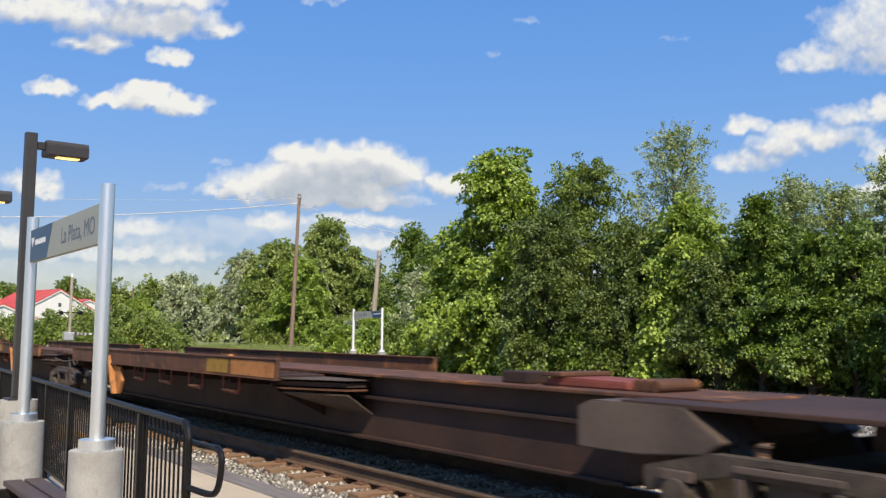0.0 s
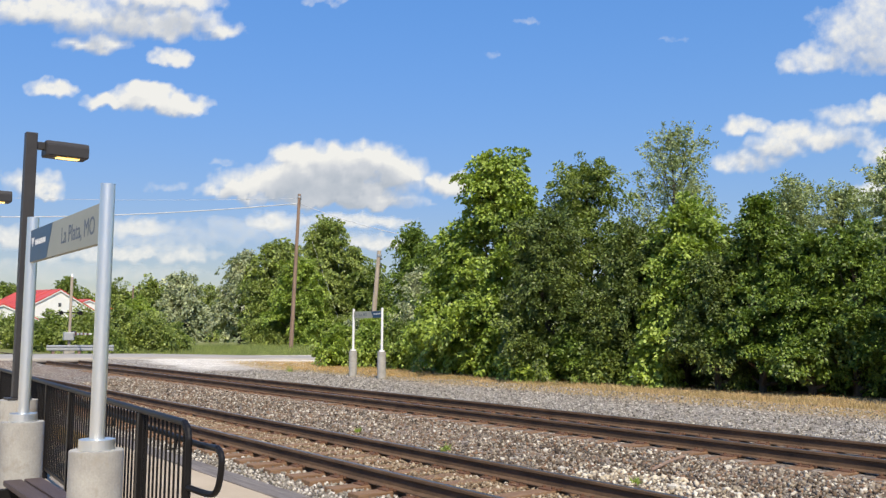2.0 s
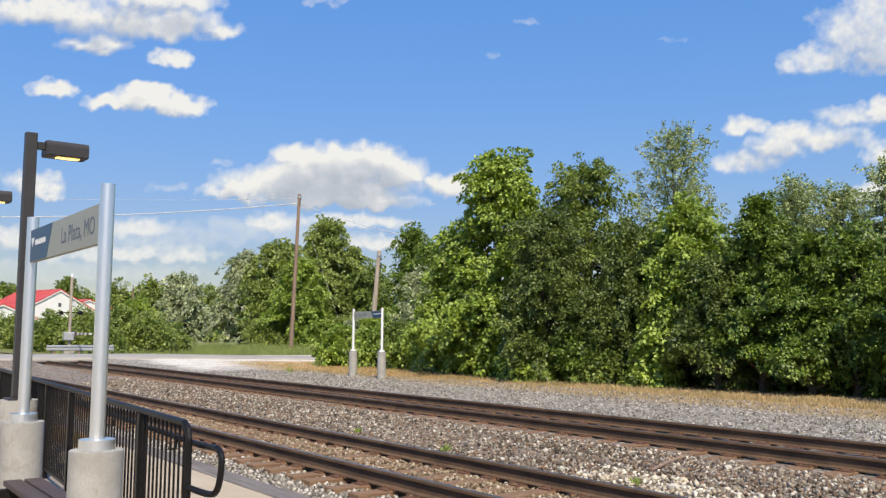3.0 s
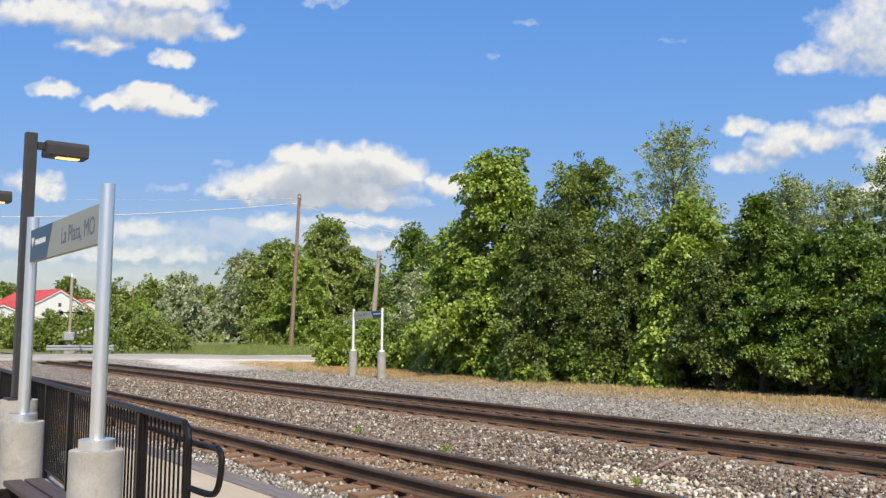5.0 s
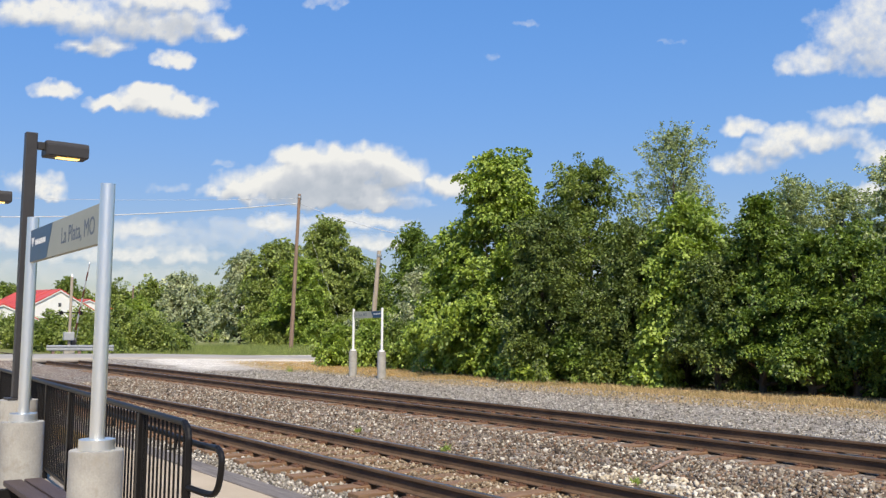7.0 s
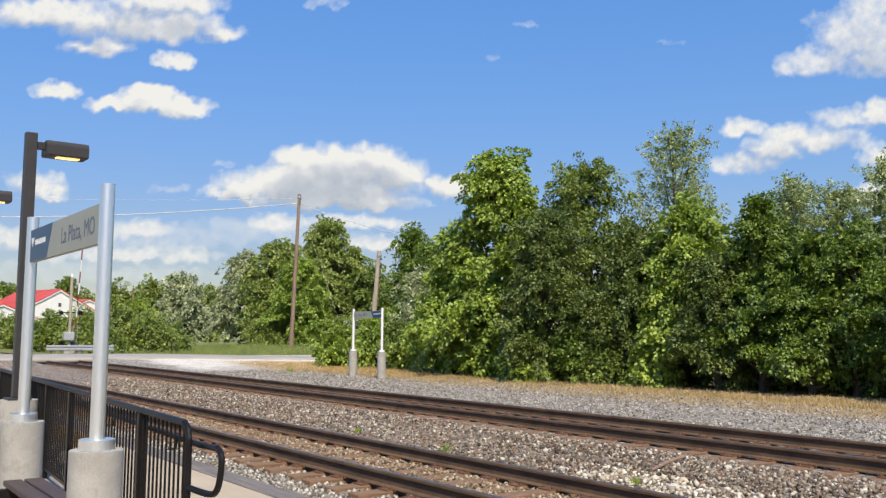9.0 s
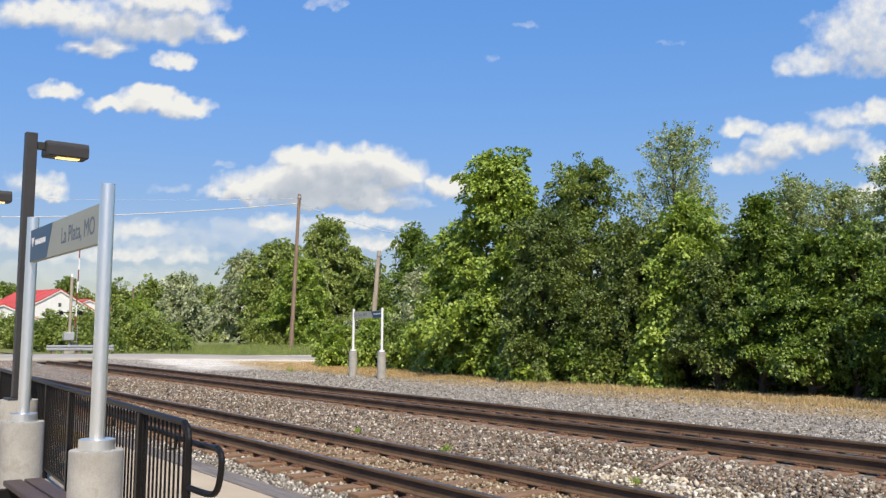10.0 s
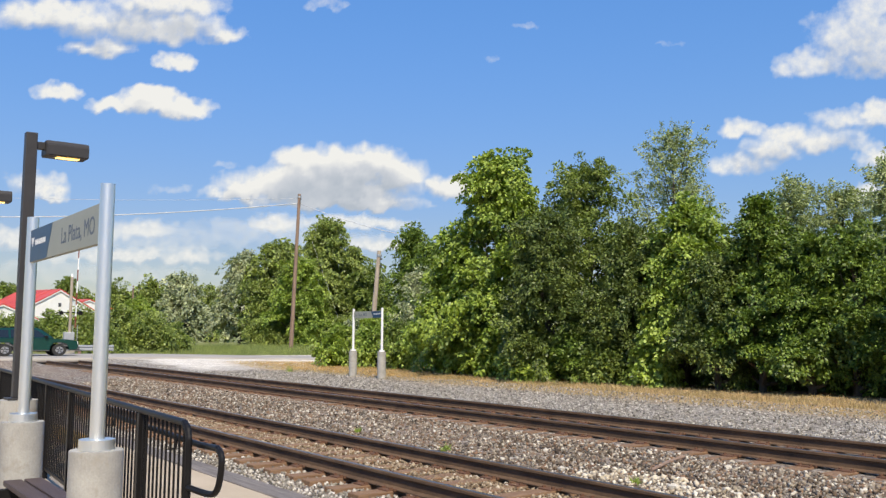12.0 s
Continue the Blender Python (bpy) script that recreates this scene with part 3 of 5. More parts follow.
# ------------------------------------------------------------------ railing
def railing():
    a, b = Vector((-5.82, 2.20)), Vector((-17.6, 2.92))
    d = (a - b)
    ang = math.degrees(math.atan2(d.y, d.x))
    L = d.length
    t = thing("railing", "black painted steel railing with pickets and handrail", "railing", pose(b.x, b.y, PLAT_Z, 0, 0, ang))
    H = 1.09
    pts = [(0, 0, H), (L - 0.10, 0, H), (L - 0.03, 0, H - 0.03), (L, 0, H - 0.10), (L, 0, 0.0)]
    part("top_rail", tube(bmesh.new(), pts[:1] + eased(pts[1:4], 2) + pts[4:], 0.024), M_BLACK, t)
    part("bottom_rail", boxed(0, L - 0.03, -0.016, 0.016, 0.10, 0.135, 0.004), M_BLACK, t)
    n = int(L / 1.4)
    for i in range(n + 1):
        x = L - 1.2 - i * 1.4
        if x > 0:
            part("post", boxed(x - 0.03, x + 0.03, -0.03, 0.03, 0, H - 0.02, 0.004), M_BLACK, t)
    pk = mesh_of(rodded((0, 0, 0.12), (0, 0, H - 0.015), 0.0085, seg=8), M_BLACK, "picket")
    x = L - 0.10
    while x > 0.05:
        p = new("picket", pk)
        p.parent = t
        p.matrix_basis = pose(x, 0, 0)
        x -= 0.104
    loop = [(L - 6.0, 0.075, 0.95), (L + 0.02, 0.075, 0.95), (L + 0.36, 0.075, 0.965), (L + 0.43, 0.075, 0.94), (L + 0.45, 0.075, 0.87), (L + 0.39, 0.075, 0.71), (L + 0.31, 0.06, 0.665), (L - 0.0, 0.0, 0.68)]
    part("handrail", tube(bmesh.new(), loop[:2] + eased(loop[2:], 2), 0.021), M_BLACK, t, "looped black handrail with chipped paint")
    for x in (L - 0.5, L - 2.4, L - 4.3):
        part("bracket", tube(bmesh.new(), [(x, 0.01, 0.87), (x, 0.06, 0.87), (x, 0.075, 0.94)], 0.008, 6), M_BLACK, t)


railing()


def bench():
    t = thing("bench", "brown plank bench on a black frame", "bench", pose(-7.0, 1.5, PLAT_Z))
    for i in range(2):
        part("slat", boxed(-0.70, 0.80, -0.06 + i * 0.15, 0.07 + i * 0.15, 0.50, 0.54, 0.006), M_BENCH, t)
    for x in (-0.55, 0.65):
        part("leg", boxed(x - 0.03, x + 0.03, -0.17, 0.17, 0, 0.498, 0.004), M_BLACK, t)


bench()


# ------------------------------------------------------------------ odds and ends in the ballast
def stick():
    tagged(part("stick", tube(bmesh.new(), [(-7.48, 8.70, -0.07), (-7.55, 9.0, -0.035), (-7.66, 9.25, -0.03), (-7.72, 9.62, 0.0)], 0.022, 8), M_POLEWOOD), "weathered broken branch lying on the ballast", "stick")


stick()


def rock(x, y, r, seed):
    rng = np.random.default_rng(seed)
    bm = bmesh.new()
    bmesh.ops.create_icosphere(bm, subdivisions=1, radius=r)
    for v in bm.verts:
        v.co *= 0.75 + 0.45 * rng.random()
        v.co.z *= 0.7
    ob = part("rock", bm, M_LIME)
    ob.matrix_basis = pose(x, y, float(ground_z(np.array(x), np.array(y))) + r * 0.42, 0, 0, seed * 40)
    tagged(ob, "pale limestone lump among the ballast", "rock", group="pale rocks")


for i, (x, y, r) in enumerate(((-6.8, 8.27, 0.075), (-6.72, 8.36, 0.05), (-6.88, 9.4, 0.06), (-8.6, 8.25, 0.055), (-6.4, 8.45, 0.05), (-9.6, 8.9, 0.05))):
    rock(x, y, r, i + 1)


def weed(x, y, h, n, seed):
    rng = np.random.default_rng(seed)
    v = leaves_tuft(rng, n, h)
    ob = new("weed", raw_mesh("weed", v, 3, np.arange(len(v)), M_LEAF["bright"]))
    ob.matrix_basis = pose(x, y, float(ground_z(np.array(x), np.array(y))))
    tagged(ob, "small green weed growing through the ballast", "weed", group="weeds")


def leaves_tuft(rng, n, h):
    a = rng.random(n) * 6.283
    o = rng.normal(size=(n, 2)) * h * 0.25
    hh = h * (0.5 + 0.7 * rng.random(n))
    w = 0.008
    base = np.stack([o[:, 0], o[:, 1], np.zeros(n)], -1)
    s = np.stack([np.cos(a) * w, np.sin(a) * w, np.zeros(n)], -1)
    tip = base + np.stack([rng.normal(size=n) * h * 0.35, rng.normal(size=n) * h * 0.35, hh], -1)
    return np.stack([base - s, base + s, tip], 1).reshape(-1, 3)


for i, (x, y, h) in enumerate(((-11.0, 8.15, 0.13), (-7.3, 8.2, 0.10), (-36.2, 18.2, 0.35), (-13.8, 8.3, 0.10), (-17.5, 7.6, 0.12))):
    weed(x, y, h, 60, i + 30)

# ------------------------------------------------------------------ level crossing
def crossing_signal():
    t = thing("crossing_signal", "grey crossing mast with dark flashing lights and counterweighted gate", "crossing signal", pose(-58.0, 14.15, 0.2, 0, 0, -6))
    part("mast", rodded((0, 0, 0), (0, 0, 4.75), 0.085, seg=16), M_POLEGREY, t)
    part("finial", rodded((0, 0, 4.75), (0, 0, 4.95), 0.09, 0.05, 12), M_WHITE, t)
    part("foundation", boxed(-0.3, 0.3, -0.3, 0.3, -0.3, 0.25, 0.02), M_CONCRETE, t)
    part("crossarm", boxed(-0.05, 0.05, -0.75, 0.75, 2.52, 2.58, 0.005), M_BLACK, t)
    for sy in (-0.55, 0.55):
        l = part("flasher", rodded((-0.05, sy, 2.52), (0.06, sy, 2.52), 0.14, seg=24), M_BLACK, t, "black round flasher disc")
        part("hood", rodded((0.06, sy, 2.52), (0.3, sy, 2.50), 0.11, 0.12, 18), M_BLACK, l)
    part("mechanism_box", boxed(-0.28, 0.28, -0.35, 0.25, 0.85, 1.35, 0.03), M_GALV, t)
    g = new("gate_arm")
    g.parent = t
    g.matrix_basis = pose(0, 0.3, 1.25)
    tagged(g, "striped gate arm with counterweights")
    n = 8
    for i in range(n):
        part("arm_section", boxed(0.35 + i * 0.72, 0.35 + (i + 1) * 0.72, -0.03, 0.03, -0.07 + i * 0.004, 0.07 - i * 0.004, 0.004), M_WHITE if i % 2 else M_REDDISH, g)
    part("counterweight", boxed(-1.1, -0.55, -0.18, 0.18, -0.16, 0.16, 0.02), M_GREY, g)
    for sy in (-0.15, 0.12):
        part("arm_bracket", boxed(-1.0, 0.55, sy, sy + 0.03, -0.05, 0.05, 0.005), M_GALV, g)
    return g


GATE = crossing_signal()


def guard_rail():
    t = thing("guard_rail", "weathered grey steel guard rail on wooden posts", "guard rail", pose(-57.3, 12.7, 0.0, 0, 0, 88))
    bm = bmesh.new()
    sec = [(0.0, 0.42), (-0.05, 0.46), (-0.05, 0.53), (0.0, 0.57), (0.0, 0.61), (-0.05, 0.65), (-0.05, 0.72), (0.0, 0.76), (0.012, 0.76), (-0.035, 0.715), (-0.035, 0.655), (0.012, 0.615),
           (0.012, 0.565), (-0.035, 0.525), (-0.035, 0.465), (0.012, 0.42)]
    part("beam", along(bm, sec, 0, 3.9), M_GALV, t)
    for x in (0.4, 1.9, 3.4):
        part("post", boxed(x - 0.09, x + 0.09, 0.02, 0.2, -0.3, 0.74, 0.01), M_POLEWOOD, t)


guard_rail()


# ------------------------------------------------------------------ poles and wires
def utility_pole(x, y, z, h, lean=(0.0, 0.0), r=0.15, label="weathered brown wooden utility pole", wood=None):
    t = thing("utility_pole", label, "utility pole", pose(x, y, z))
    top = (lean[0], lean[1], h)
    part("pole", rodded((0, 0, -0.4), top, r, r * 0.68, 14), wood or M_POLEWOOD, t)
    part("cap", rodded((top[0], top[1], h - 0.35), (top[0], top[1], h - 0.2), r * 0.9, r * 0.9, 12), M_GALV, t)
    for i, dz in enumerate((0.5, 0.9)):
        part("insulator", rodded((top[0] * (1 - dz / h) + r, top[1], h - dz), (top[0] * (1 - dz / h) + r + 0.12, top[1], h - dz), 0.05, 0.06, 10), M_GREY, t)
    return Vector((x + lean[0], y + lean[1], z + h))


pp = plan(-0.169, 80)
P_TOP = utility_pole(pp.x, pp.y, -0.1, 14.2, (0.45, 0.3), 0.2)
pb = plan(-0.0815, 52)
utility_pole(pb.x, pb.y, -0.3, 6.7, (0.42, 0.33), 0.17, "short cut-off silvery wooden pole among bushes", M_POLEGREY)
pc = plan(-0.347, 120)
P_FAR = utility_pole(pc.x, pc.y, 0.2, 7.6, (0, 0), 0.14)


def cable(name, a, b, sag, r, label):
    n = 18
    a, b = Vector(a), Vector(b)
    pts = [a.lerp(b, i / n) - Vector((0, 0, sag * 4 * (i / n) * (1 - i / n))) for i in range(n + 1)]
    tagged(part(name, tube(bmesh.new(), pts, r, 6), M_WIRE), label, "cable")


def at_view(across, up, depth):
    r, u = VIEW.to_3x3() @ Vector((1, 0, 0)), VIEW.to_3x3() @ Vector((0, 1, 0))
    f = VIEW.to_3x3() @ Vector((0, 0, -1))
    return EYE + (f + r * across + u * up) * depth


cable("power_cable", P_TOP - Vector((0, 0, 0.85)), at_view(-0.56, 0.037, 95), 0.5, 0.045, "thick grey overhead cable")
cable("power_cable", P_TOP - Vector((0, 0, 0.4)), at_view(-0.56, 0.060, 100), 0.3, 0.014, "thin dark overhead wire")
cable("power_cable", P_TOP - Vector((0, 0, 0.85)), at_view(0.06, 0.0, 60), 0.6, 0.03, "thick grey overhead cable")
cable("guy_wire", P_TOP - Vector((0, 0, 0.9)), (P_TOP.x + 3.0, P_TOP.y + 2.5, 3.0), 0.0, 0.006, "thin steel guy wire")


# ------------------------------------------------------------------ buildings beyond the crossing
def barn(name, x, y, w, l, eave, ridge, ang, label):
    """Gable end of width w faces local +x; the ridge runs along local x."""
    t = thing(name, label, "house", pose(x, y, 0, 0, 0, ang))
    bm = along(bmesh.new(), [(-w / 2, -0.3), (w / 2, -0.3), (w / 2, eave), (0, ridge - 0.05), (-w / 2, eave)], -l, 0)
    part("wall", bm, M_WHITE, t, "white boarded wall")
    s = (ridge - eave) / (w / 2)
    for sgn in (-1, 1):
        o = 0.5
        sec = [(0, ridge + 0.02), (sgn * (w / 2 + o), eave - s * o + 0.02), (sgn * (w / 2 + o), eave - s * o + 0.14), (0, ridge + 0.14)]
        roof = part("roof", along(bmesh.new(), sec, -l - 0.4, 0.14), M_RED, t, "red metal roof slope")
        n = int(l / 1.2)
        for i in range(n):
            xx = -l + i * 1.2
            sec2 = [(0, ridge + 0.142), (sgn * (w / 2 + o), eave - s * o + 0.142), (sgn * (w / 2 + o), eave - s * o + 0.18), (0, ridge + 0.18)]
            part("seam", along(bmesh.new(), sec2, xx, xx + 0.06), M_RED, roof)
        tr = [(0, ridge - 0.12), (sgn * (w / 2 + o), eave - s * o - 0.12), (sgn * (w / 2 + o), eave - s * o + 0.018), (0, ridge + 0.018)]
        part("bargeboard", along(bmesh.new(), tr, 0.06, 0.13), M_WHITE, t)
    v = part("vent", boxed(-0.02, 0.03, -0.15, 0.15, ridge - 1.75, ridge - 1.35, 0.01), M_GREY, t)
    return t


bb = plan(-0.4285, 95)
barn("white_barn", bb.x, bb.y, 8.4, 9, 3.7, 5.95, 15, "white barn with a red metal roof behind bushes")
bc = plan(-0.396, 108)
barn("white_barn", bc.x, bc.y, 8.4, 8, 3.9, 5.4, 15, "small white barn with a red metal roof behind bushes")
bd = plan(-0.492, 86)
barn("white_barn", bd.x, bd.y, 7, 7, 2.7, 4.1, 15, "low white outbuilding with a red metal roof")


# ------------------------------------------------------------------ trees and bushes
def unit(v):
    return v / (np.linalg.norm(v, axis=1)[:, None] + 1e-9)


def leaf_quads(p, d, n, L, broad):
    """Bent four-cornered leaves from p along d with the upper side towards n."""
    s = unit(np.cross(d, n))
    nn = np.cross(s, d)
    w = L * broad
    mid = p + d * L * 0.45
    return np.stack([p, mid + s * w - nn * L * 0.05, p + d * L - nn * L * 0.16, mid - s * w - nn * L * 0.05], 1).reshape(-1, 3)


def sprays(rng, lobes, n, per, run, wide, thick, size, up, droop, loose, broad):
    """Leafy twig ends on the lobes' outsides: flat sprays that reach out and hang at the tip, leaves turned to the light."""
    l = np.array(lobes)
    area = (l[:, 3] * l[:, 5]) ** 0.9
    l = l[rng.choice(len(lobes), n, p=area / area.sum())]
    d = rng.normal(size=(n, 3))
    d[:, 2] += 0.35
    d = unit(d)
    p0 = l[:, :3] + d * l[:, 3:] * (0.55 + 0.45 * rng.random(n) ** 0.5)[:, None]
    out = p0 * np.array([1, 1, 0])
    out = unit(out) * np.minimum(1, np.linalg.norm(out, axis=1))[:, None]
    a = unit(0.55 * d + 0.55 * out + np.array([0, 0, up]) + rng.normal(size=(n, 3)) * 0.30)
    nrm = rng.normal(size=(n, 3)) * 0.28 + np.array([0, 0, 0.85]) + 0.55 * out + 0.25 * d
    nrm = unit(nrm - a * (nrm * a).sum(1)[:, None])
    b = np.cross(nrm, a)
    sc = 0.55 + 0.8 * rng.random(n)
    A, B, N, P, S = (np.repeat(q, per, 0) for q in (a, b, nrm, p0, sc))
    m = n * per
    u = rng.random(m) ** 0.75
    w = (rng.random(m) - 0.5) * 2 * (1.1 - 0.75 * u)
    p = P + A * (u * run * S)[:, None] + B * (w * wide * S)[:, None] + N * (rng.normal(size=m) * thick * S)[:, None]
    p[:, 2] -= droop * u * u * run * S
    ld = A * 0.65 + B * (np.sign(w) * 0.7)[:, None] + rng.normal(size=(m, 3)) * 0.4
    ld[:, 2] -= 0.35 + droop * 0.5
    ln = unit(N + rng.normal(size=(m, 3)) * loose)
    return leaf_quads(p, unit(ld), ln, (size * (0.6 + 0.7 * rng.random(m)))[:, None], broad)


def inner_leaves(rng, lobes, n, size):
    """Shaded leaves inside the crown."""
    l = np.array(lobes)[rng.integers(0, len(lobes), n)]
    p = l[:, :3] * np.array([0.85, 0.85, 1]) + unit(rng.normal(size=(n, 3))) * l[:, 3:] * (0.75 * rng.random(n) ** 0.4)[:, None]
    return leaf_quads(p, unit(rng.normal(size=(n, 3))), unit(rng.normal(size=(n, 3)) * 0.6 + np.array([0, 0, 1.0])), np.full((n, 1), size), 0.36)


def crown_lobes(rng, h, r, foot, k, lean=0.0, taper=0.65):
    """Lobes that fill a crown from foot to h: boughs in loose tiers round the stem, narrower upwards."""
    out = []
    k = int(k * 2.2)
    for i in range(k):
        t = (i + 0.5) / k
        prof = (0.80 + 0.20 * math.sin(math.pi * min(1, t * 1.6))) * (1 - (1 - taper * 0.62) * t ** 1.7)
        a = i * 2.4 + rng.random() * 1.2
        rad = r * prof * (0.72 + 0.42 * rng.random())
        lr = r * (0.20 + 0.14 * rng.random()) * (0.55 + 0.5 * prof)
        o = max(0, rad - lr * 0.8) * (0.6 + 0.4 * rng.random() ** 0.5)
        z = foot + lr * 0.6 + (h - foot - lr * 1.2) * t ** 0.93
        out.append((math.cos(a) * o + lean * t, math.sin(a) * o, z, lr, lr, lr * (0.50 + 0.22 * rng.random())))
    return out


CROWNS = []


FORMS = {  # spray length, width, thickness, upward reach, droop, looseness of the leaves, leaf breadth: in leaf lengths where they are lengths
    "broad": (4.6, 2.2, 0.55, 0.05, 0.55, 0.40, 0.36),
    "fine": (5.0, 2.0, 0.80, 0.15, 0.30, 0.55, 0.30),
    "wispy": (6.5, 1.3, 0.60, 0.75, 0.15, 0.65, 0.24),
    "dense": (4.2, 2.2, 0.70, 0.10, 0.35, 0.50, 0.34),
}


def tree(name, label, category, x, y, z, h, r, foot, leaf, seed, clumps=260, per=70, size=0.16, k=11, taper=0.8, lean=0.0, trunk=0.16, sway=0.0, group="", form="dense"):
    rng = np.random.default_rng(seed)
    per, size = int(per * 0.95), size * 0.9
    t = thing(name, label, category, pose(x, y, z), group)
    lobes = crown_lobes(rng, h, r, foot, k, lean, taper)
    run, wide, thick, up, droop, loose, broad = FORMS[form]
    v = np.concatenate([sprays(rng, lobes, clumps, per, run * size, wide * size, thick * size, size, up, droop, loose, broad),
                        inner_leaves(rng, lobes, int(clumps * per * (0.10 if form == "wispy" else 0.2)), size * 1.35)])
    # the leader's top shoots
    tip = [(lean + rng.normal() * r * 0.10, rng.normal() * r * 0.10, h - r * (0.10 + 0.5 * rng.random()), r * 0.10, r * 0.10, r * 0.16) for _ in range(5)]
    v = np.concatenate([v, sprays(rng, tip, 12, per, run * size, wide * size * 0.8, thick * size, size, up + 0.9, droop * 0.5, loose, broad)])
    v[:, 2] = np.maximum(v[:, 2], 0.01 + 0.05 * rng.random(len(v)))
    ob = new("crown", raw_mesh("crown", v, 4, np.arange(len(v)), M_LEAF[leaf]))
    ob.parent = t
    CROWNS.append((ob, sway, seed))
    bm = bmesh.new()
    bend = [Vector((0, 0, -0.2)), Vector((rng.normal() * 0.1, rng.normal() * 0.1, h * 0.25)), Vector((lean * 0.5 + rng.normal() * 0.15, rng.normal() * 0.15, h * 0.55)), Vector((lean, 0, h * 0.9))]
    rads = [trunk * 0.8, trunk * 0.66, trunk * 0.45, trunk * 0.12]
    for a, b, ra, rb in zip(bend[:-1], bend[1:], rads[:-1], rads[1:]):
        rod(bm, a, b, ra, rb, 8, False)
    for l in lobes:
        zz = max(foot * 0.6, l[2] - 0.9 * r * 0.6)
        tt = min(0.95, zz / h)
        s = Vector((lean * tt, 0, zz))
        e = Vector(l[:3])
        m = (s + e) / 2 + Vector((0, 0, -0.1 * r))
        rod(bm, s, m, trunk * 0.42 * (1.1 - tt), trunk * 0.28 * (1.1 - tt), 6, False)
        rod(bm, m, e, trunk * 0.28 * (1.1 - tt), trunk * 0.06, 6, False)
        for j in range(3):
            rod(bm, e.lerp(m, 0.3), e + Vector(rng.normal(size=3)) * l[3] * 0.5, trunk * 0.07, trunk * 0.02, 5, False)
    part("trunk", bm, M_BARK, t, smooth=True)
    return t


def px(a):
    """Share of depth across the view from a bearing number, 0 in the middle and 1 at the right-hand limit."""
    return a * 0.4967


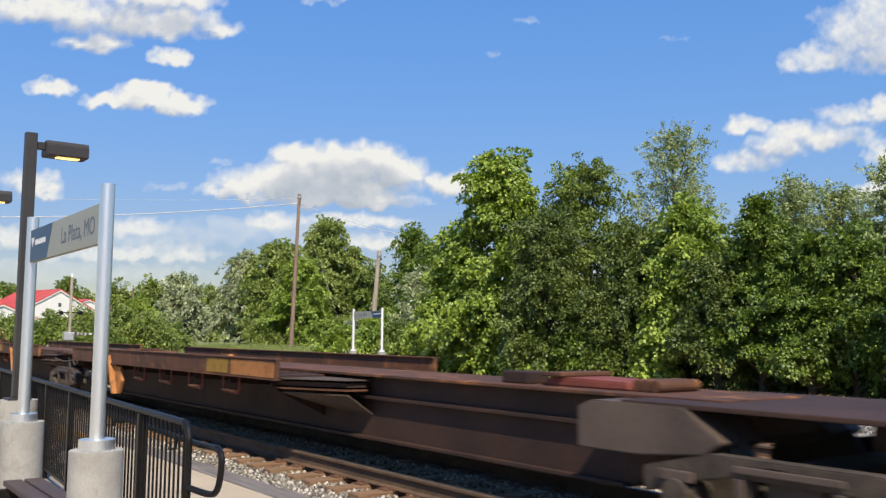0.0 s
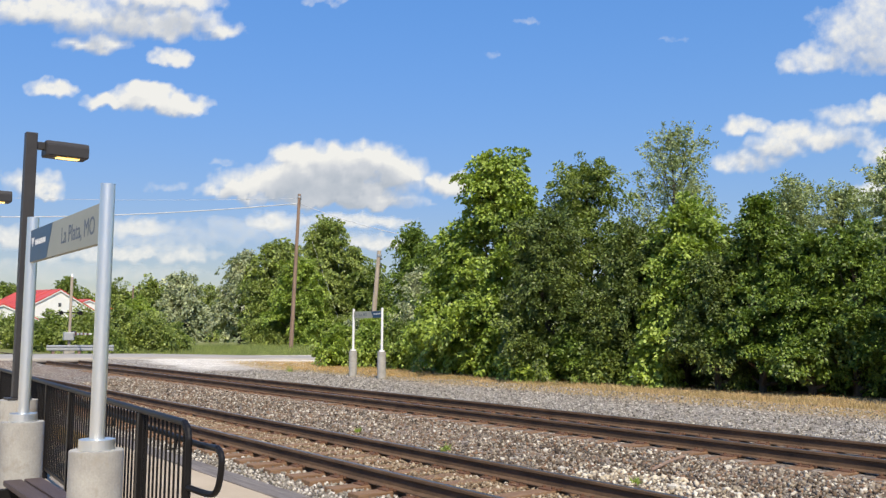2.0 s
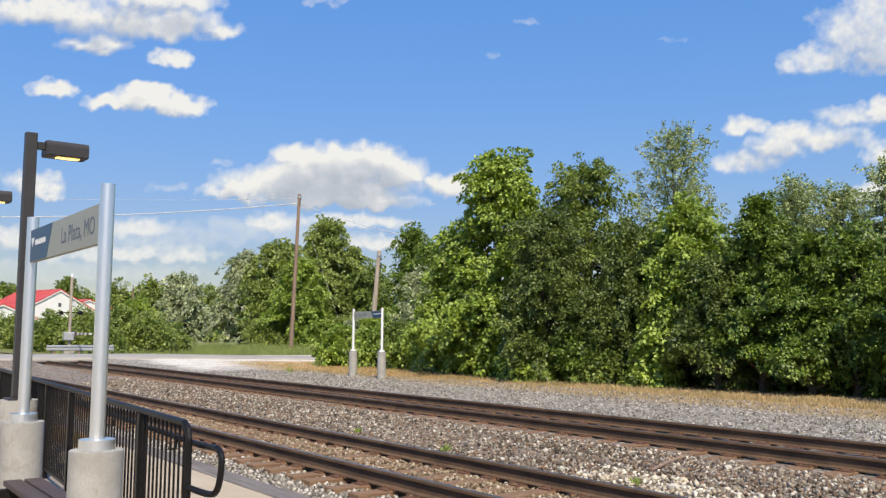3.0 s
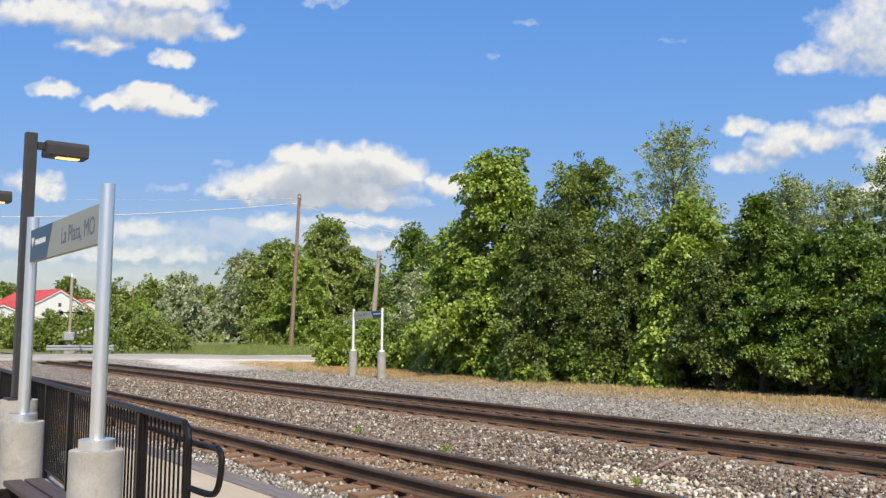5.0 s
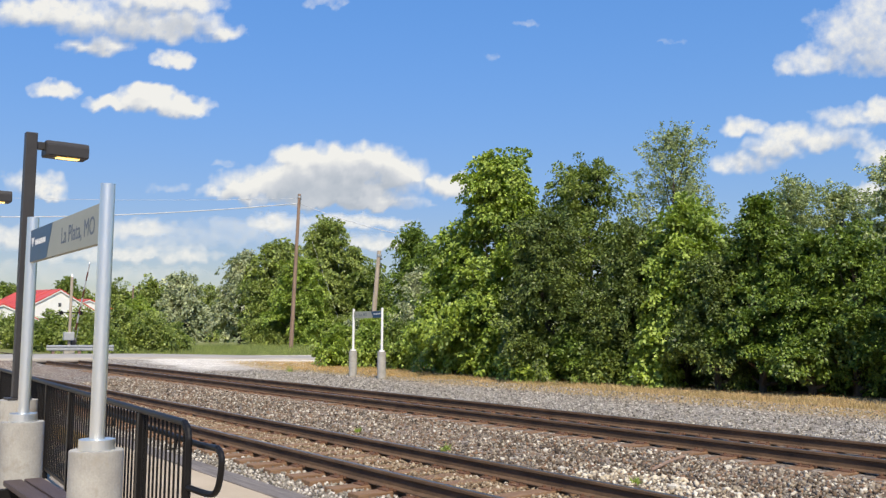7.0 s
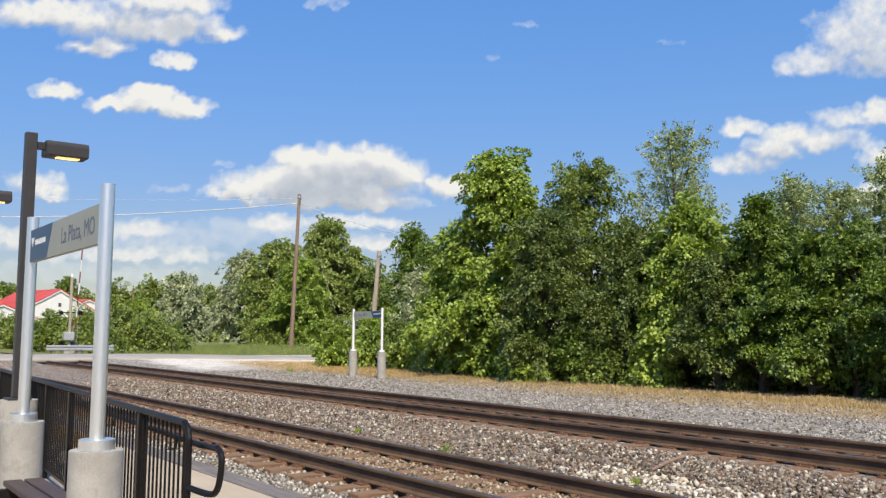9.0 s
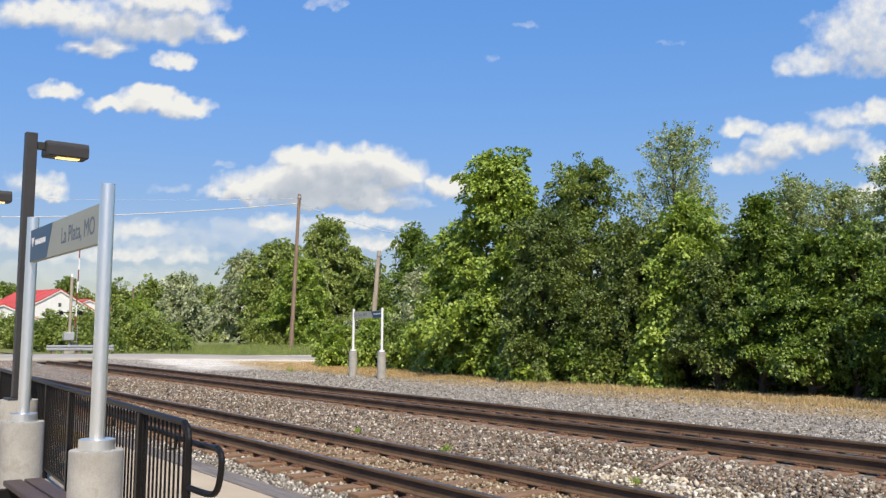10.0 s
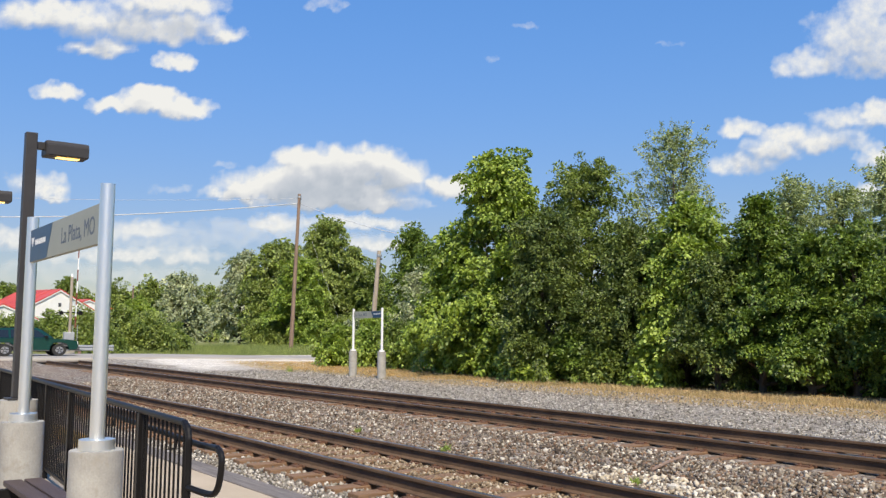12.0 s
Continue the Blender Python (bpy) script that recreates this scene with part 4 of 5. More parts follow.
def grow():
    S = [  # name, label, bearing, depth, height, radius, foot, leaf, extra
        ("walnut_tree", "tall leafy tree with bright yellow-green drooping leaves", 0.125, 36.5, 9.3, 2.95, 0.6, "bright", dict(form="broad", clumps=760, per=62, size=0.16, k=16, sway=0.5, taper=0.82)),
        ("elm_tree", "olive green tree with fine leaves", 0.325, 35.5, 8.8, 3.05, 0.8, "olive", dict(form="fine", clumps=640, per=62, size=0.13, k=15, sway=0.35, taper=0.85)),
        ("elm_tree", "dense dark olive tree reaching to the ground", 0.235, 33, 6.3, 2.2, 0.3, "dusky", dict(form="fine", clumps=460, per=80, size=0.13, k=14)),
        ("poplar_tree", "tall sparse grey-green tree against the sky", 0.525, 38, 10.9, 3.1, 2, "grey", dict(form="wispy", clumps=560, per=44, size=0.125, k=17, sway=0.5, taper=0.62)),
        ("mulberry_tree", "light green large-leaved young tree", 0.545, 30.4, 6.2, 1.6, 0.9, "bright", dict(form="broad", clumps=420, per=55, size=0.165, k=10, sway=0.4)),
        ("maple_tree", "dense rounded dark green tree", 0.715, 27.8, 6.05, 1.8, 0.45, "deep", dict(form="dense", taper=0.35, clumps=520, per=75, size=0.125, k=13)),
        ("willow_tree", "grey-green wispy tree behind the thicket", 0.8, 36, 8.0, 1.8, 1.5, "grey", dict(form="wispy", clumps=400, per=60, size=0.135, k=12, sway=0.5)),
        ("willow_tree", "grey-green wispy tree behind the thicket", 0.91, 36, 8.1, 1.6, 1.5, "grey", dict(form="wispy", clumps=400, per=60, size=0.135, k=12, sway=0.5)),
        ("willow_tree", "grey-green wispy tree at the far edge", 1.03, 32, 8.2, 1.5, 1.5, "grey", dict(form="wispy", clumps=340, per=60, size=0.135, k=12, sway=0.5)),
        ("maple_tree", "dense dark green tree over deep shade", 0.93, 26.05, 4.85, 1.9, 0.35, "deep", dict(form="dense", clumps=460, per=75, size=0.11, k=12)),
        ("elm_tree", "dark green tree with fine leaves", 0.44, 31.8, 5.6, 1.9, 0.9, "dusky", dict(form="fine", clumps=460, per=80, size=0.12, k=12)),
        ("elm_tree", "dark green tree with fine leaves", 0.62, 28.56, 4.27, 1.6, 0.5, "dusky", dict(form="fine", clumps=400, per=75, size=0.12, k=11)),
        ("maple_tree", "dense dark green tree over deep shade", 0.83, 26.63, 4.75, 1.6, 0.4, "deep", dict(form="dense", clumps=380, per=75, size=0.11, k=11)),
        ("elm_tree", "dark tree in the back of the thicket", 0.62, 34, 5.6, 2.4, 0.5, "dusky", dict(form="fine", clumps=150, per=45, size=0.18, k=12)),
        ("elm_tree", "dark tree in the back of the thicket", 0.44, 37, 6.4, 2.4, 0.5, "dusky", dict(form="fine", clumps=150, per=45, size=0.18, k=12)),
        ("elm_tree", "dark tree in the back of the thicket", 0.82, 32, 5, 2.2, 0.5, "dusky", dict(form="fine", clumps=150, per=45, size=0.18, k=12)),
        ("elm_tree", "dark tree in the back of the thicket", 1.04, 27.98, 5.04, 2.2, 0.5, "dusky", dict(form="fine", clumps=150, per=45, size=0.18, k=12)),
        ("elm_tree", "dark tree in the back of the thicket", 0.24, 39, 6.8, 2.4, 0.5, "dusky", dict(form="fine", clumps=150, per=45, size=0.18, k=12)),
        ("walnut_tree", "leafy yellow-green lower tree beside the taller one", 0.03, 39, 6.2, 1.9, 0.4, "bright", dict(form="broad", clumps=260, per=60, size=0.19, k=11)),
        ("cedar_tree", "dark green narrow tree behind the bushes", -0.072, 56, 8, 1.6, 0.5, "deep", dict(form="fine", clumps=260, per=60, size=0.2, k=12, taper=0.5)),
        ("cedar_tree", "dark green narrow tree behind the bushes", -0.03, 54, 7, 1.5, 0.5, "deep", dict(form="fine", clumps=240, per=60, size=0.2, k=12, taper=0.5)),
        ("willow_tree", "pale silvery young tree behind bushes", -0.052, 50, 4.6, 1.1, 0.3, "silver", dict(form="wispy", clumps=160, per=55, size=0.18, k=9)),
        # added out of view on the right, to shade the thicket's lower right side
        ("maple_tree", "unseen dense dark green tree added to shade the thicket", 1.23, 22.5, 5.2, 2.0, 0.4, "deep", dict(form="dense", clumps=220, per=45, size=0.2, k=12)),
        ("maple_tree", "unseen dense dark green tree added to shade the thicket", 1.46, 21.0, 5.4, 2.2, 0.4, "deep", dict(form="dense", clumps=220, per=45, size=0.2, k=12)),
        # beyond the road
        ("cottonwood_tree", "broad green tree beyond the road", -0.375, 92, 11, 4.2, 0.5, "far", dict(form="broad", clumps=586, per=50, size=0.28, k=15, trunk=0.3)),
        ("cottonwood_tree", "broad green tree beyond the road", -0.265, 90, 13, 3.8, 0.5, "far", dict(form="broad", clumps=586, per=50, size=0.27, k=15, trunk=0.3)),
        ("cottonwood_tree", "broad green tree beyond the road", -0.455, 94, 9.6, 3.2, 0.5, "silver", dict(form="broad", clumps=414, per=50, size=0.27, k=13, trunk=0.3)),
        ("cottonwood_tree", "green tree beyond the road", -0.32, 86, 8.6, 3.2, 0.3, "bright", dict(form="broad", clumps=464, per=50, size=0.25, k=13, trunk=0.25)),
        ("cottonwood_tree", "green tree beyond the road", -0.205, 92, 9.8, 3, 0.4, "far", dict(form="broad", clumps=414, per=50, size=0.27, k=13, trunk=0.25)),
        ("cottonwood_tree", "dark green tree beyond the road", -0.16, 88, 8, 3, 0.3, "olive", dict(form="broad", clumps=414, per=50, size=0.27, k=13, trunk=0.25)),
        ("cottonwood_tree", "grey-green tree in the distance", -0.59, 125, 9.4, 3.9, 0.5, "silver", dict(form="broad", clumps=317, per=45, size=0.37, k=12, trunk=0.3)),
        ("cottonwood_tree", "green tree in the distance", -0.66, 130, 8.6, 3.6, 0.5, "far", dict(form="broad", clumps=292, per=45, size=0.37, k=11, trunk=0.3)),
        ("cottonwood_tree", "green tree in the distance", -0.74, 135, 8.2, 3.8, 0.5, "far", dict(form="broad", clumps=292, per=45, size=0.37, k=11, trunk=0.3)),
        ("cottonwood_tree", "green tree in the distance", -0.85, 140, 9, 2.6, 0.5, "olive", dict(form="broad", clumps=244, per=45, size=0.37, k=11, trunk=0.3)),
        ("cottonwood_tree", "green tree in the distance", -0.99, 130, 8.2, 4, 0.5, "olive", dict(form="broad", clumps=292, per=45, size=0.37, k=11, trunk=0.3)),
        ("cottonwood_tree", "green tree in the distance", -0.92, 150, 8, 4.5, 0.5, "far", dict(form="broad", clumps=292, per=45, size=0.37, k=11, trunk=0.3)),
        ("cottonwood_tree", "green tree in the distance", -0.8, 150, 7.6, 4.5, 0.5, "far", dict(form="broad", clumps=292, per=45, size=0.37, k=11, trunk=0.3)),
        ("cottonwood_tree", "green tree in the distance", -0.52, 130, 7.5, 4, 0.5, "far", dict(form="broad", clumps=292, per=45, size=0.37, k=11, trunk=0.3)),
        ("cottonwood_tree", "bright green tree before the far woods", -0.685, 85, 4.4, 1.8, 0.2, "bright", dict(form="broad", clumps=268, per=50, size=0.21, k=10, trunk=0.15)),
    ]
    for i, (name, label, b, dep, h, r, foot, leaf, kw) in enumerate(S):
        q = plan(px(b), dep)
        tree(name, label, "tree", q.x, q.y, float(ground_z(np.array(q.x), np.array(q.y))) - 0.05, h, r, foot, leaf, 100 + i, **kw)
    B = [  # bearing, depth, height, radius, leaf
        (-0.19, 47, 2.3, 1.2, "silver"), (-0.235, 46.5, 1.9, 1.0, "bright"), (-0.15, 46, 2.4, 1.2, "bright"), (-0.10, 44, 2.2, 1.2, "olive"), (-0.045, 42.5, 2.3, 1.25, "bright"), (0.005, 40, 2.0, 1.1, "bright"),
        (0.055, 38.0, 2.3, 1.2, "bright"), (0.105, 36, 2.0, 1.1, "bright"), (0.155, 34.5, 2.4, 1.2, "bright"), (0.205, 33.0, 1.7, 0.9, "bright"), (0.47, 30.2, 1.5, 0.6, "bright"), (0.30, 32.0, 2.0, 0.9, "deep"), (0.36, 31.4, 1.6, 0.8, "olive"),
        (0.70, 29.0, 1.0, 0.6, "deep"), (1.0, 26.4, 1.2, 0.7, "deep"), (0.52, 31.8, 1.6, 1.0, "deep"), (0.65, 30.6, 1.5, 1.0, "deep"),
        (0.77, 29.6, 1.5, 1.0, "deep"), (0.88, 28.6, 1.5, 1.0, "deep"), (0.98, 28.0, 1.6, 1.0, "deep"),
    ]
    for i, (b, dep, h, r, leaf) in enumerate(B):
        q = plan(px(b), dep)
        tree("bush", {"bright": "bright green leafy bush", "olive": "olive green bush", "deep": "dark green bush", "silver": "pale silvery bush"}[leaf] + " at the thicket's foot", "bush", q.x, q.y,
             float(ground_z(np.array(q.x), np.array(q.y))) - 0.03, h, r, 0.1, leaf, 300 + i, clumps=140, per=50, size=0.14 if leaf != "bright" else 0.17, form="broad" if leaf == "bright" else "dense", k=8, trunk=0.05, taper=0.8, group="thicket bushes")
    F = [  # hedge beyond the road
        (-0.97, 67, 2.4, 1.9), (-0.88, 66, 2.5, 1.9), (-0.80, 65, 2.9, 1.8), (-0.725, 66, 3.2, 1.9), (-0.655, 66, 2.7, 1.8), (-0.605, 69, 1.8, 1.2), (-0.40, 86, 2.6, 1.8), (-0.23, 85, 2.8, 1.8), (-0.33, 87, 2.2, 1.4), (-0.76, 62, 1.5, 1.3),
    ]
    for i, (b, dep, h, r) in enumerate(F):
        q = plan(px(b), dep)
        tree("bush", "green bush beyond the road", "bush", q.x, q.y, float(ground_z(np.array(q.x), np.array(q.y))) - 0.05, h, r, 0.1, ("far", "olive", "bright", "deep")[i % 4 if i % 4 < 2 else 0], 400 + i,
             clumps=230, per=45, size=0.20, form="broad" if i % 2 else "fine", k=9, trunk=0.06, taper=0.85, group="roadside bushes")


grow()


def blades(name, label, n, x0, x1, y0, y1, h, seed, dark, light):
    rng = np.random.default_rng(seed)
    x, y = x0 + (x1 - x0) * rng.random(n), y0 + (y1 - y0) * rng.random(n)
    g = ground_z(x, y) - 0.01
    a = rng.random(n) * 6.283
    hh = h * (0.35 + 0.9 * rng.random(n) ** 1.5)
    w = 0.006 + 0.006 * rng.random(n)
    dx, dy = np.cos(a) * w, np.sin(a) * w
    lx, ly = rng.normal(size=n) * hh * 0.3, rng.normal(size=n) * hh * 0.3
    v = np.stack([np.stack([x - dx, y - dy, g], -1), np.stack([x + dx, y + dy, g], -1), np.stack([x + lx, y + ly, g + hh], -1)], 1)
    tagged(new(name, raw_mesh(name, v.reshape(-1, 3), 3, np.arange(3 * n), leafy(name + "_blade", dark, light, 0.3))), label, "grass", kind="stuff")


blades("dry_grass", "straw-coloured dry grass along the thicket", 17000, -34, -4, 20.6, 22.5, 0.15, 21, (0.30, 0.21, 0.11), (0.54, 0.41, 0.25))
blades("dry_grass", "thin straw-coloured grass on gravel", 26000, -44, -8, 18.4, 24.5, 0.10, 22, (0.28, 0.19, 0.09), (0.50, 0.38, 0.21))
blades("dry_grass", "orange-brown dead grass round the bushes", 11000, -44, -27, 19.4, 24.5, 0.12, 24, (0.36, 0.21, 0.09), (0.60, 0.40, 0.19))
blades("green_grass", "green roadside grass beyond the road", 50000, -80, -61.5, 15, 48, 0.45, 23, (0.12, 0.16, 0.04), (0.29, 0.34, 0.12))


# ------------------------------------------------------------------ clouds
def cloud_material():
    k = Mat("cloud_vapour")
    a = k.t.nodes.new("ShaderNodeAttribute")
    a.attribute_name = "cover"
    b = k.t.nodes.new("ShaderNodeAttribute")
    b.attribute_name = "thick"
    v = k.coords()
    fine = k.noise(0.035, 6, v)
    cov = k.math("ADD", a.outputs["Fac"], k.math("MULTIPLY", k.math("SUBTRACT", fine, 0.5), 0.8))
    fac = k.ramp(cov, [(0.12, (0, 0, 0)), (0.50, (0.36, 0.36, 0.36)), (1.0, (0.95, 0.95, 0.95))])
    fac = k.math("MULTIPLY", fac, k.ramp(a.outputs["Fac"], [(0.02, (0, 0, 0)), (0.2, (1, 1, 1))]))
    # sunlit faces and shaded bases are put into the emission colour from "thick"
    sunlit = k.math("ADD", b.outputs["Fac"], k.math("MULTIPLY", k.math("SUBTRACT", k.noise(0.02, 5, v), 0.5), 0.35))
    col = k.ramp(sunlit, [(0.12, (0.50, 0.57, 0.68)), (0.45, (0.69, 0.74, 0.83)), (0.74, (0.97, 0.99, 1.0))])
    e = k.node("ShaderNodeEmission")
    k.link(col, e.inputs[0])
    e.inputs[1].default_value = 0.78
    tr = k.node("ShaderNodeBsdfTransparent")
    mx = k.node("ShaderNodeMixShader")
    k.link(fac, mx.inputs[0])
    k.link(tr.outputs[0], mx.inputs[1])
    k.link(e.outputs[0], mx.inputs[2])
    k.link(mx.outputs[0], k.t.nodes["Material Output"].inputs[0])
    return k.m


M_CLOUD = cloud_material()
CLOUD_DEPTH = 2600.0
CLOUDS = []


def cloud(label, blobs, seed, density=1.0):
    """A bank of vapour far off: blobs are middle and half sizes in thousandths of its distance, right and up from the view's axis."""
    b = np.array(blobs, float)
    x0, x1 = (b[:, 0] - b[:, 2] * 1.7).min(), (b[:, 0] + b[:, 2] * 1.7).max()
    y0, y1 = (b[:, 1] - b[:, 3] * 1.9).min(), (b[:, 1] + b[:, 3] * 1.9).max()
    step = max(1.8, (x1 - x0) / 115)
    w, h = int((x1 - x0) / step) + 2, int((y1 - y0) / step) + 2
    gx, gy = x0 + np.arange(w) * step, y0 + np.arange(h) * step
    X, Y = np.meshgrid(gx, gy)
    rng = np.random.default_rng(seed)
    warp = 12.0
    n1, n2 = fbm((h, w), 16 / step, rng), fbm((h, w), 16 / step, rng)
    wx, wy = X + (n1 - 0.5) * warp * 2, Y + (n2 - 0.5) * warp * 1.6
    f = np.full(X.shape, -9.0)
    for cx, cy, rx, ry in b:
        dy = (wy - cy) / ry
        dy = np.where(dy < 0, dy * 1.35, dy)
        f = np.maximum(f, 1 - ((wx - cx) / rx) ** 2 - dy ** 2)
    n = fbm((h, w), 34 / step, rng, 6)
    cover = np.clip((np.maximum(f, -1.2) + (n - 0.5) * 1.7 + 0.5) * 0.8, 0, 1) * density
    edge = np.minimum.reduce([np.arange(w)[None, :] + 0 * X, (w - 1 - np.arange(w))[None, :] + 0 * X, np.arange(h)[:, None] + 0 * X, (h - 1 - np.arange(h))[:, None] + 0 * X])
    cover *= np.clip(edge / 4, 0, 1)
    # painted sun and shade: how much vapour lies above and towards the sun: little there means a bright face
    s = max(1, int(7 / step))
    ahead = np.zeros_like(cover)
    ahead[:-s, :-s] = cover[s:, s:]
    above = np.zeros_like(cover)
    for far in (9, 18, 27, 36):
        q = max(1, int(far / step))
        if q < h:
            above[:-q, :] += cover[q:, :] / 4
    thick = np.clip(0.98 + 0.55 * (cover - ahead) - 0.62 * above + (n - 0.5) * 0.55, 0, 1)
    z = -CLOUD_DEPTH
    verts = np.stack([X * CLOUD_DEPTH / 1000, Y * CLOUD_DEPTH / 1000, np.full(X.shape, z + seed * 3.0)], -1).reshape(-1, 3)
    mid = verts.mean(0)
    i = np.arange(h * w).reshape(h, w)
    loops = np.stack([i[:-1, :-1], i[:-1, 1:], i[1:, 1:], i[1:, :-1]], -1).reshape(-1)
    me = raw_mesh("cloud", verts - mid, 4, loops, M_CLOUD)
    for nm, val in (("cover", cover), ("thick", thick)):
        at = me.attributes.new(nm, "FLOAT", "POINT")
        at.data.foreach_set("value", val.ravel().astype(np.float32))
    ob = tagged(new("cloud", me), label, "cloud", group="fair-weather clouds", kind="structure")
    home = VIEW @ Matrix.Translation(Vector(mid))
    ob.matrix_basis = home
    CLOUDS.append((ob, home))


W_BIG, W_SMALL, W_THIN = "white billowing cloud with a grey base", "small white puffy cloud", "thin faint wisp of cloud"
cloud(W_BIG, [(-459, 267, 70, 22), (-370, 257, 76, 29), (-307, 251, 70, 22), (-389, 229, 44, 11), (-250, 245, 32, 10), (-319, 279, 76, 19)], 1, 1)
cloud(W_SMALL, [(-304, 215, 24, 10)], 2, 1)
cloud(W_SMALL, [(-443, 179, 30, 13)], 3, 1)
cloud(W_SMALL, [(-338, 167, 48, 16), (-333, 179, 18, 11), (-294, 161, 33, 14), (-370, 165, 32, 11)], 4, 1.1)
cloud(W_BIG, [(-142, 70, 120, 29), (-155, 99, 44, 18), (-104, 96, 57, 20), (-60, 83, 44, 22), (-231, 64, 44, 11), (10, 70, 32, 14), (-117, 53, 95, 10), (-110, 82, 92, 34)], 5, 1.25)
cloud(W_THIN, [(-246, 94, 14, 6)], 6, 0.37)
cloud(W_THIN, [(-307, 70, 29, 7)], 7, 0.37)
cloud(W_SMALL, [(-465, 73, 38, 18), (-446, 63, 25, 10)], 8, 0.9)
cloud(W_BIG, [(-91, 30, 63, 9), (-60, 7, 44, 10), (-199, 31, 29, 13)], 9, 0.85)
cloud(W_BIG, [(-345, 23, 44, 13), (-294, -7, 44, 10), (-370, -7, 76, 9), (-484, 13, 38, 14)], 10, 0.8)
cloud(W_THIN, [(-370, -28, 139, 13), (-459, -18, 57, 11)], 11, 0.37)
cloud(W_THIN, [(-330, 12, 120, 20), (-430, 5, 80, 16), (-230, 20, 60, 16)], 19, 0.40)
cloud(W_THIN, [(-110, 8, 70, 15), (-170, 25, 60, 14)], 20, 0.4)
cloud(W_BIG, [(466, 241, 57, 38), (416, 210, 44, 18), (492, 210, 51, 25), (384, 202, 19, 9), (479, 273, 32, 19)], 12, 0.82)
cloud(W_BIG, [(403, 127, 57, 16), (340, 135, 24, 13), (447, 145, 38, 18), (495, 153, 29, 16), (340, 96, 38, 15), (371, 110, 38, 16), (420, 122, 60, 18)], 13, 0.95)
cloud(W_SMALL, [(488, 102, 24, 15), (473, 59, 27, 14)], 14, 1)
cloud(W_THIN, [(-126, 276, 25, 8)], 15, 0.43)
cloud(W_THIN, [(92, 252, 16, 6)], 16, 0.37)
cloud(W_THIN, [(54, 214, 10, 4)], 17, 0.31)
cloud(W_THIN, [(251, 229, 15, 5)], 18, 0.25)


# ------------------------------------------------------------------ freight train
# local x runs forward along the track from the tail, y across from the track's middle, z up from the rail head
def bogie(car, s):
    b = part("bogie", boxed(s - 0.22, s + 0.22, -1.05, 1.05, 0.42, 0.70, 0.03), M_TRUCK, car, "grimy cast steel bogie with coil springs")
    side = [(-1.22, 0.40), (-1.22, 0.60), (-0.62, 0.74), (0.62, 0.74), (1.22, 0.60), (1.22, 0.40), (0.98, 0.40), (0.98, 0.50), (0.80, 0.50), (0.80, 0.36), (0.46, 0.13), (-0.46, 0.13), (-0.80, 0.36), (-0.80, 0.50), (-0.98, 0.50), (-0.98, 0.40)]
    for sy in (-1, 1):
        y0, y1 = sorted((sy * 0.96, sy * 1.12))
        bm = bmesh.new()
        prism(bm, [(s + a, z) for a, z in side[:6]] + [(s + 0.9, 0.5), (s + 0.42, 0.60), (s - 0.42, 0.60), (s - 0.9, 0.5)], y0, y1, 0.012)
        prism(bm, [(s - 0.46, 0.13), (s + 0.46, 0.13), (s + 0.46, 0.22), (s - 0.46, 0.22)], y0, y1, 0.01)
        for d in (-1, 1):
            prism(bm, [(s + d * 0.42, 0.13), (s + d * 0.54, 0.18), (s + d * 0.98, 0.44), (s + d * 0.86, 0.52)], y0, y1, 0.008)
            prism(bm, [(s + d * 0.30, 0.20), (s + d * 0.42, 0.20), (s + d * 0.42, 0.62), (s + d * 0.30, 0.62)], y0, y1, 0.008)
        part("side_frame", bm, M_TRUCK, b)
        for dx in (-0.19, 0.0, 0.19):
            bm = tube(bmesh.new(), [(s + dx + 0.070 * math.cos(q * 0.785), sy * 1.06 + 0.070 * math.sin(q * 0.785), 0.235 + q * 0.0047) for q in range(47)], 0.013, 6)
            part("spring", bm, M_TRUCK, b)
        part("frame_rib", boxed(s - 0.40, s + 0.40, *sorted((sy * 1.121, sy * 1.15)), 0.64, 0.69, 0.01), M_WING, b)
        # black plate on the solid frame, painted for the shade inside an opening
        part("dark_opening_plate", boxed(s - 0.16, s - 0.03, *sorted((sy * 1.1205, sy * 1.126)), 0.655, 0.70), M_BLACK, b)
        for d in (-1, 1):
            part("bearing_adapter", boxed(s + d * 0.89 - 0.15, s + d * 0.89 + 0.15, *sorted((sy * 1.121, sy * 1.16)), 0.52, 0.60, 0.012), M_WING, b)
            part("wedge", boxed(s + d * 0.36 - 0.03, s + d * 0.36 + 0.03, *sorted((sy * 1.121, sy * 1.14)), 0.25, 0.60, 0.008), M_WING, b)
            part("axle_cap", rodded((s + d * 0.89, sy * 1.0, 0.43), (s + d * 0.89, sy * 1.18, 0.43), 0.13, 0.11, 18), M_TRUCK, b)
            bm = bmesh.new()
            rod(bm, (s + d * 0.89, sy * 0.70, 0.455), (s + d * 0.89, sy * 0.735, 0.455), 0.455, 0.455, 40)
            rod(bm, (s + d * 0.89, sy * 0.735, 0.42), (s + d * 0.89, sy * 0.83, 0.42), 0.412, 0.410, 40)
            part("wheel", bm, M_TRUCK, b)
            part("wheel_tread", rod(bmesh.new(), (s + d * 0.89, sy * 0.734, 0.42), (s + d * 0.89, sy * 0.828, 0.42), 0.42, 0.416, 44, False), M_TREAD, b, "bright worn wheel tread")
            part("brake_shoe", boxed(s + d * 0.38, s + d * 0.47, sy * 0.82 - 0.05, sy * 0.82 + 0.05, 0.28, 0.52, 0.02), M_TRUCK, b)
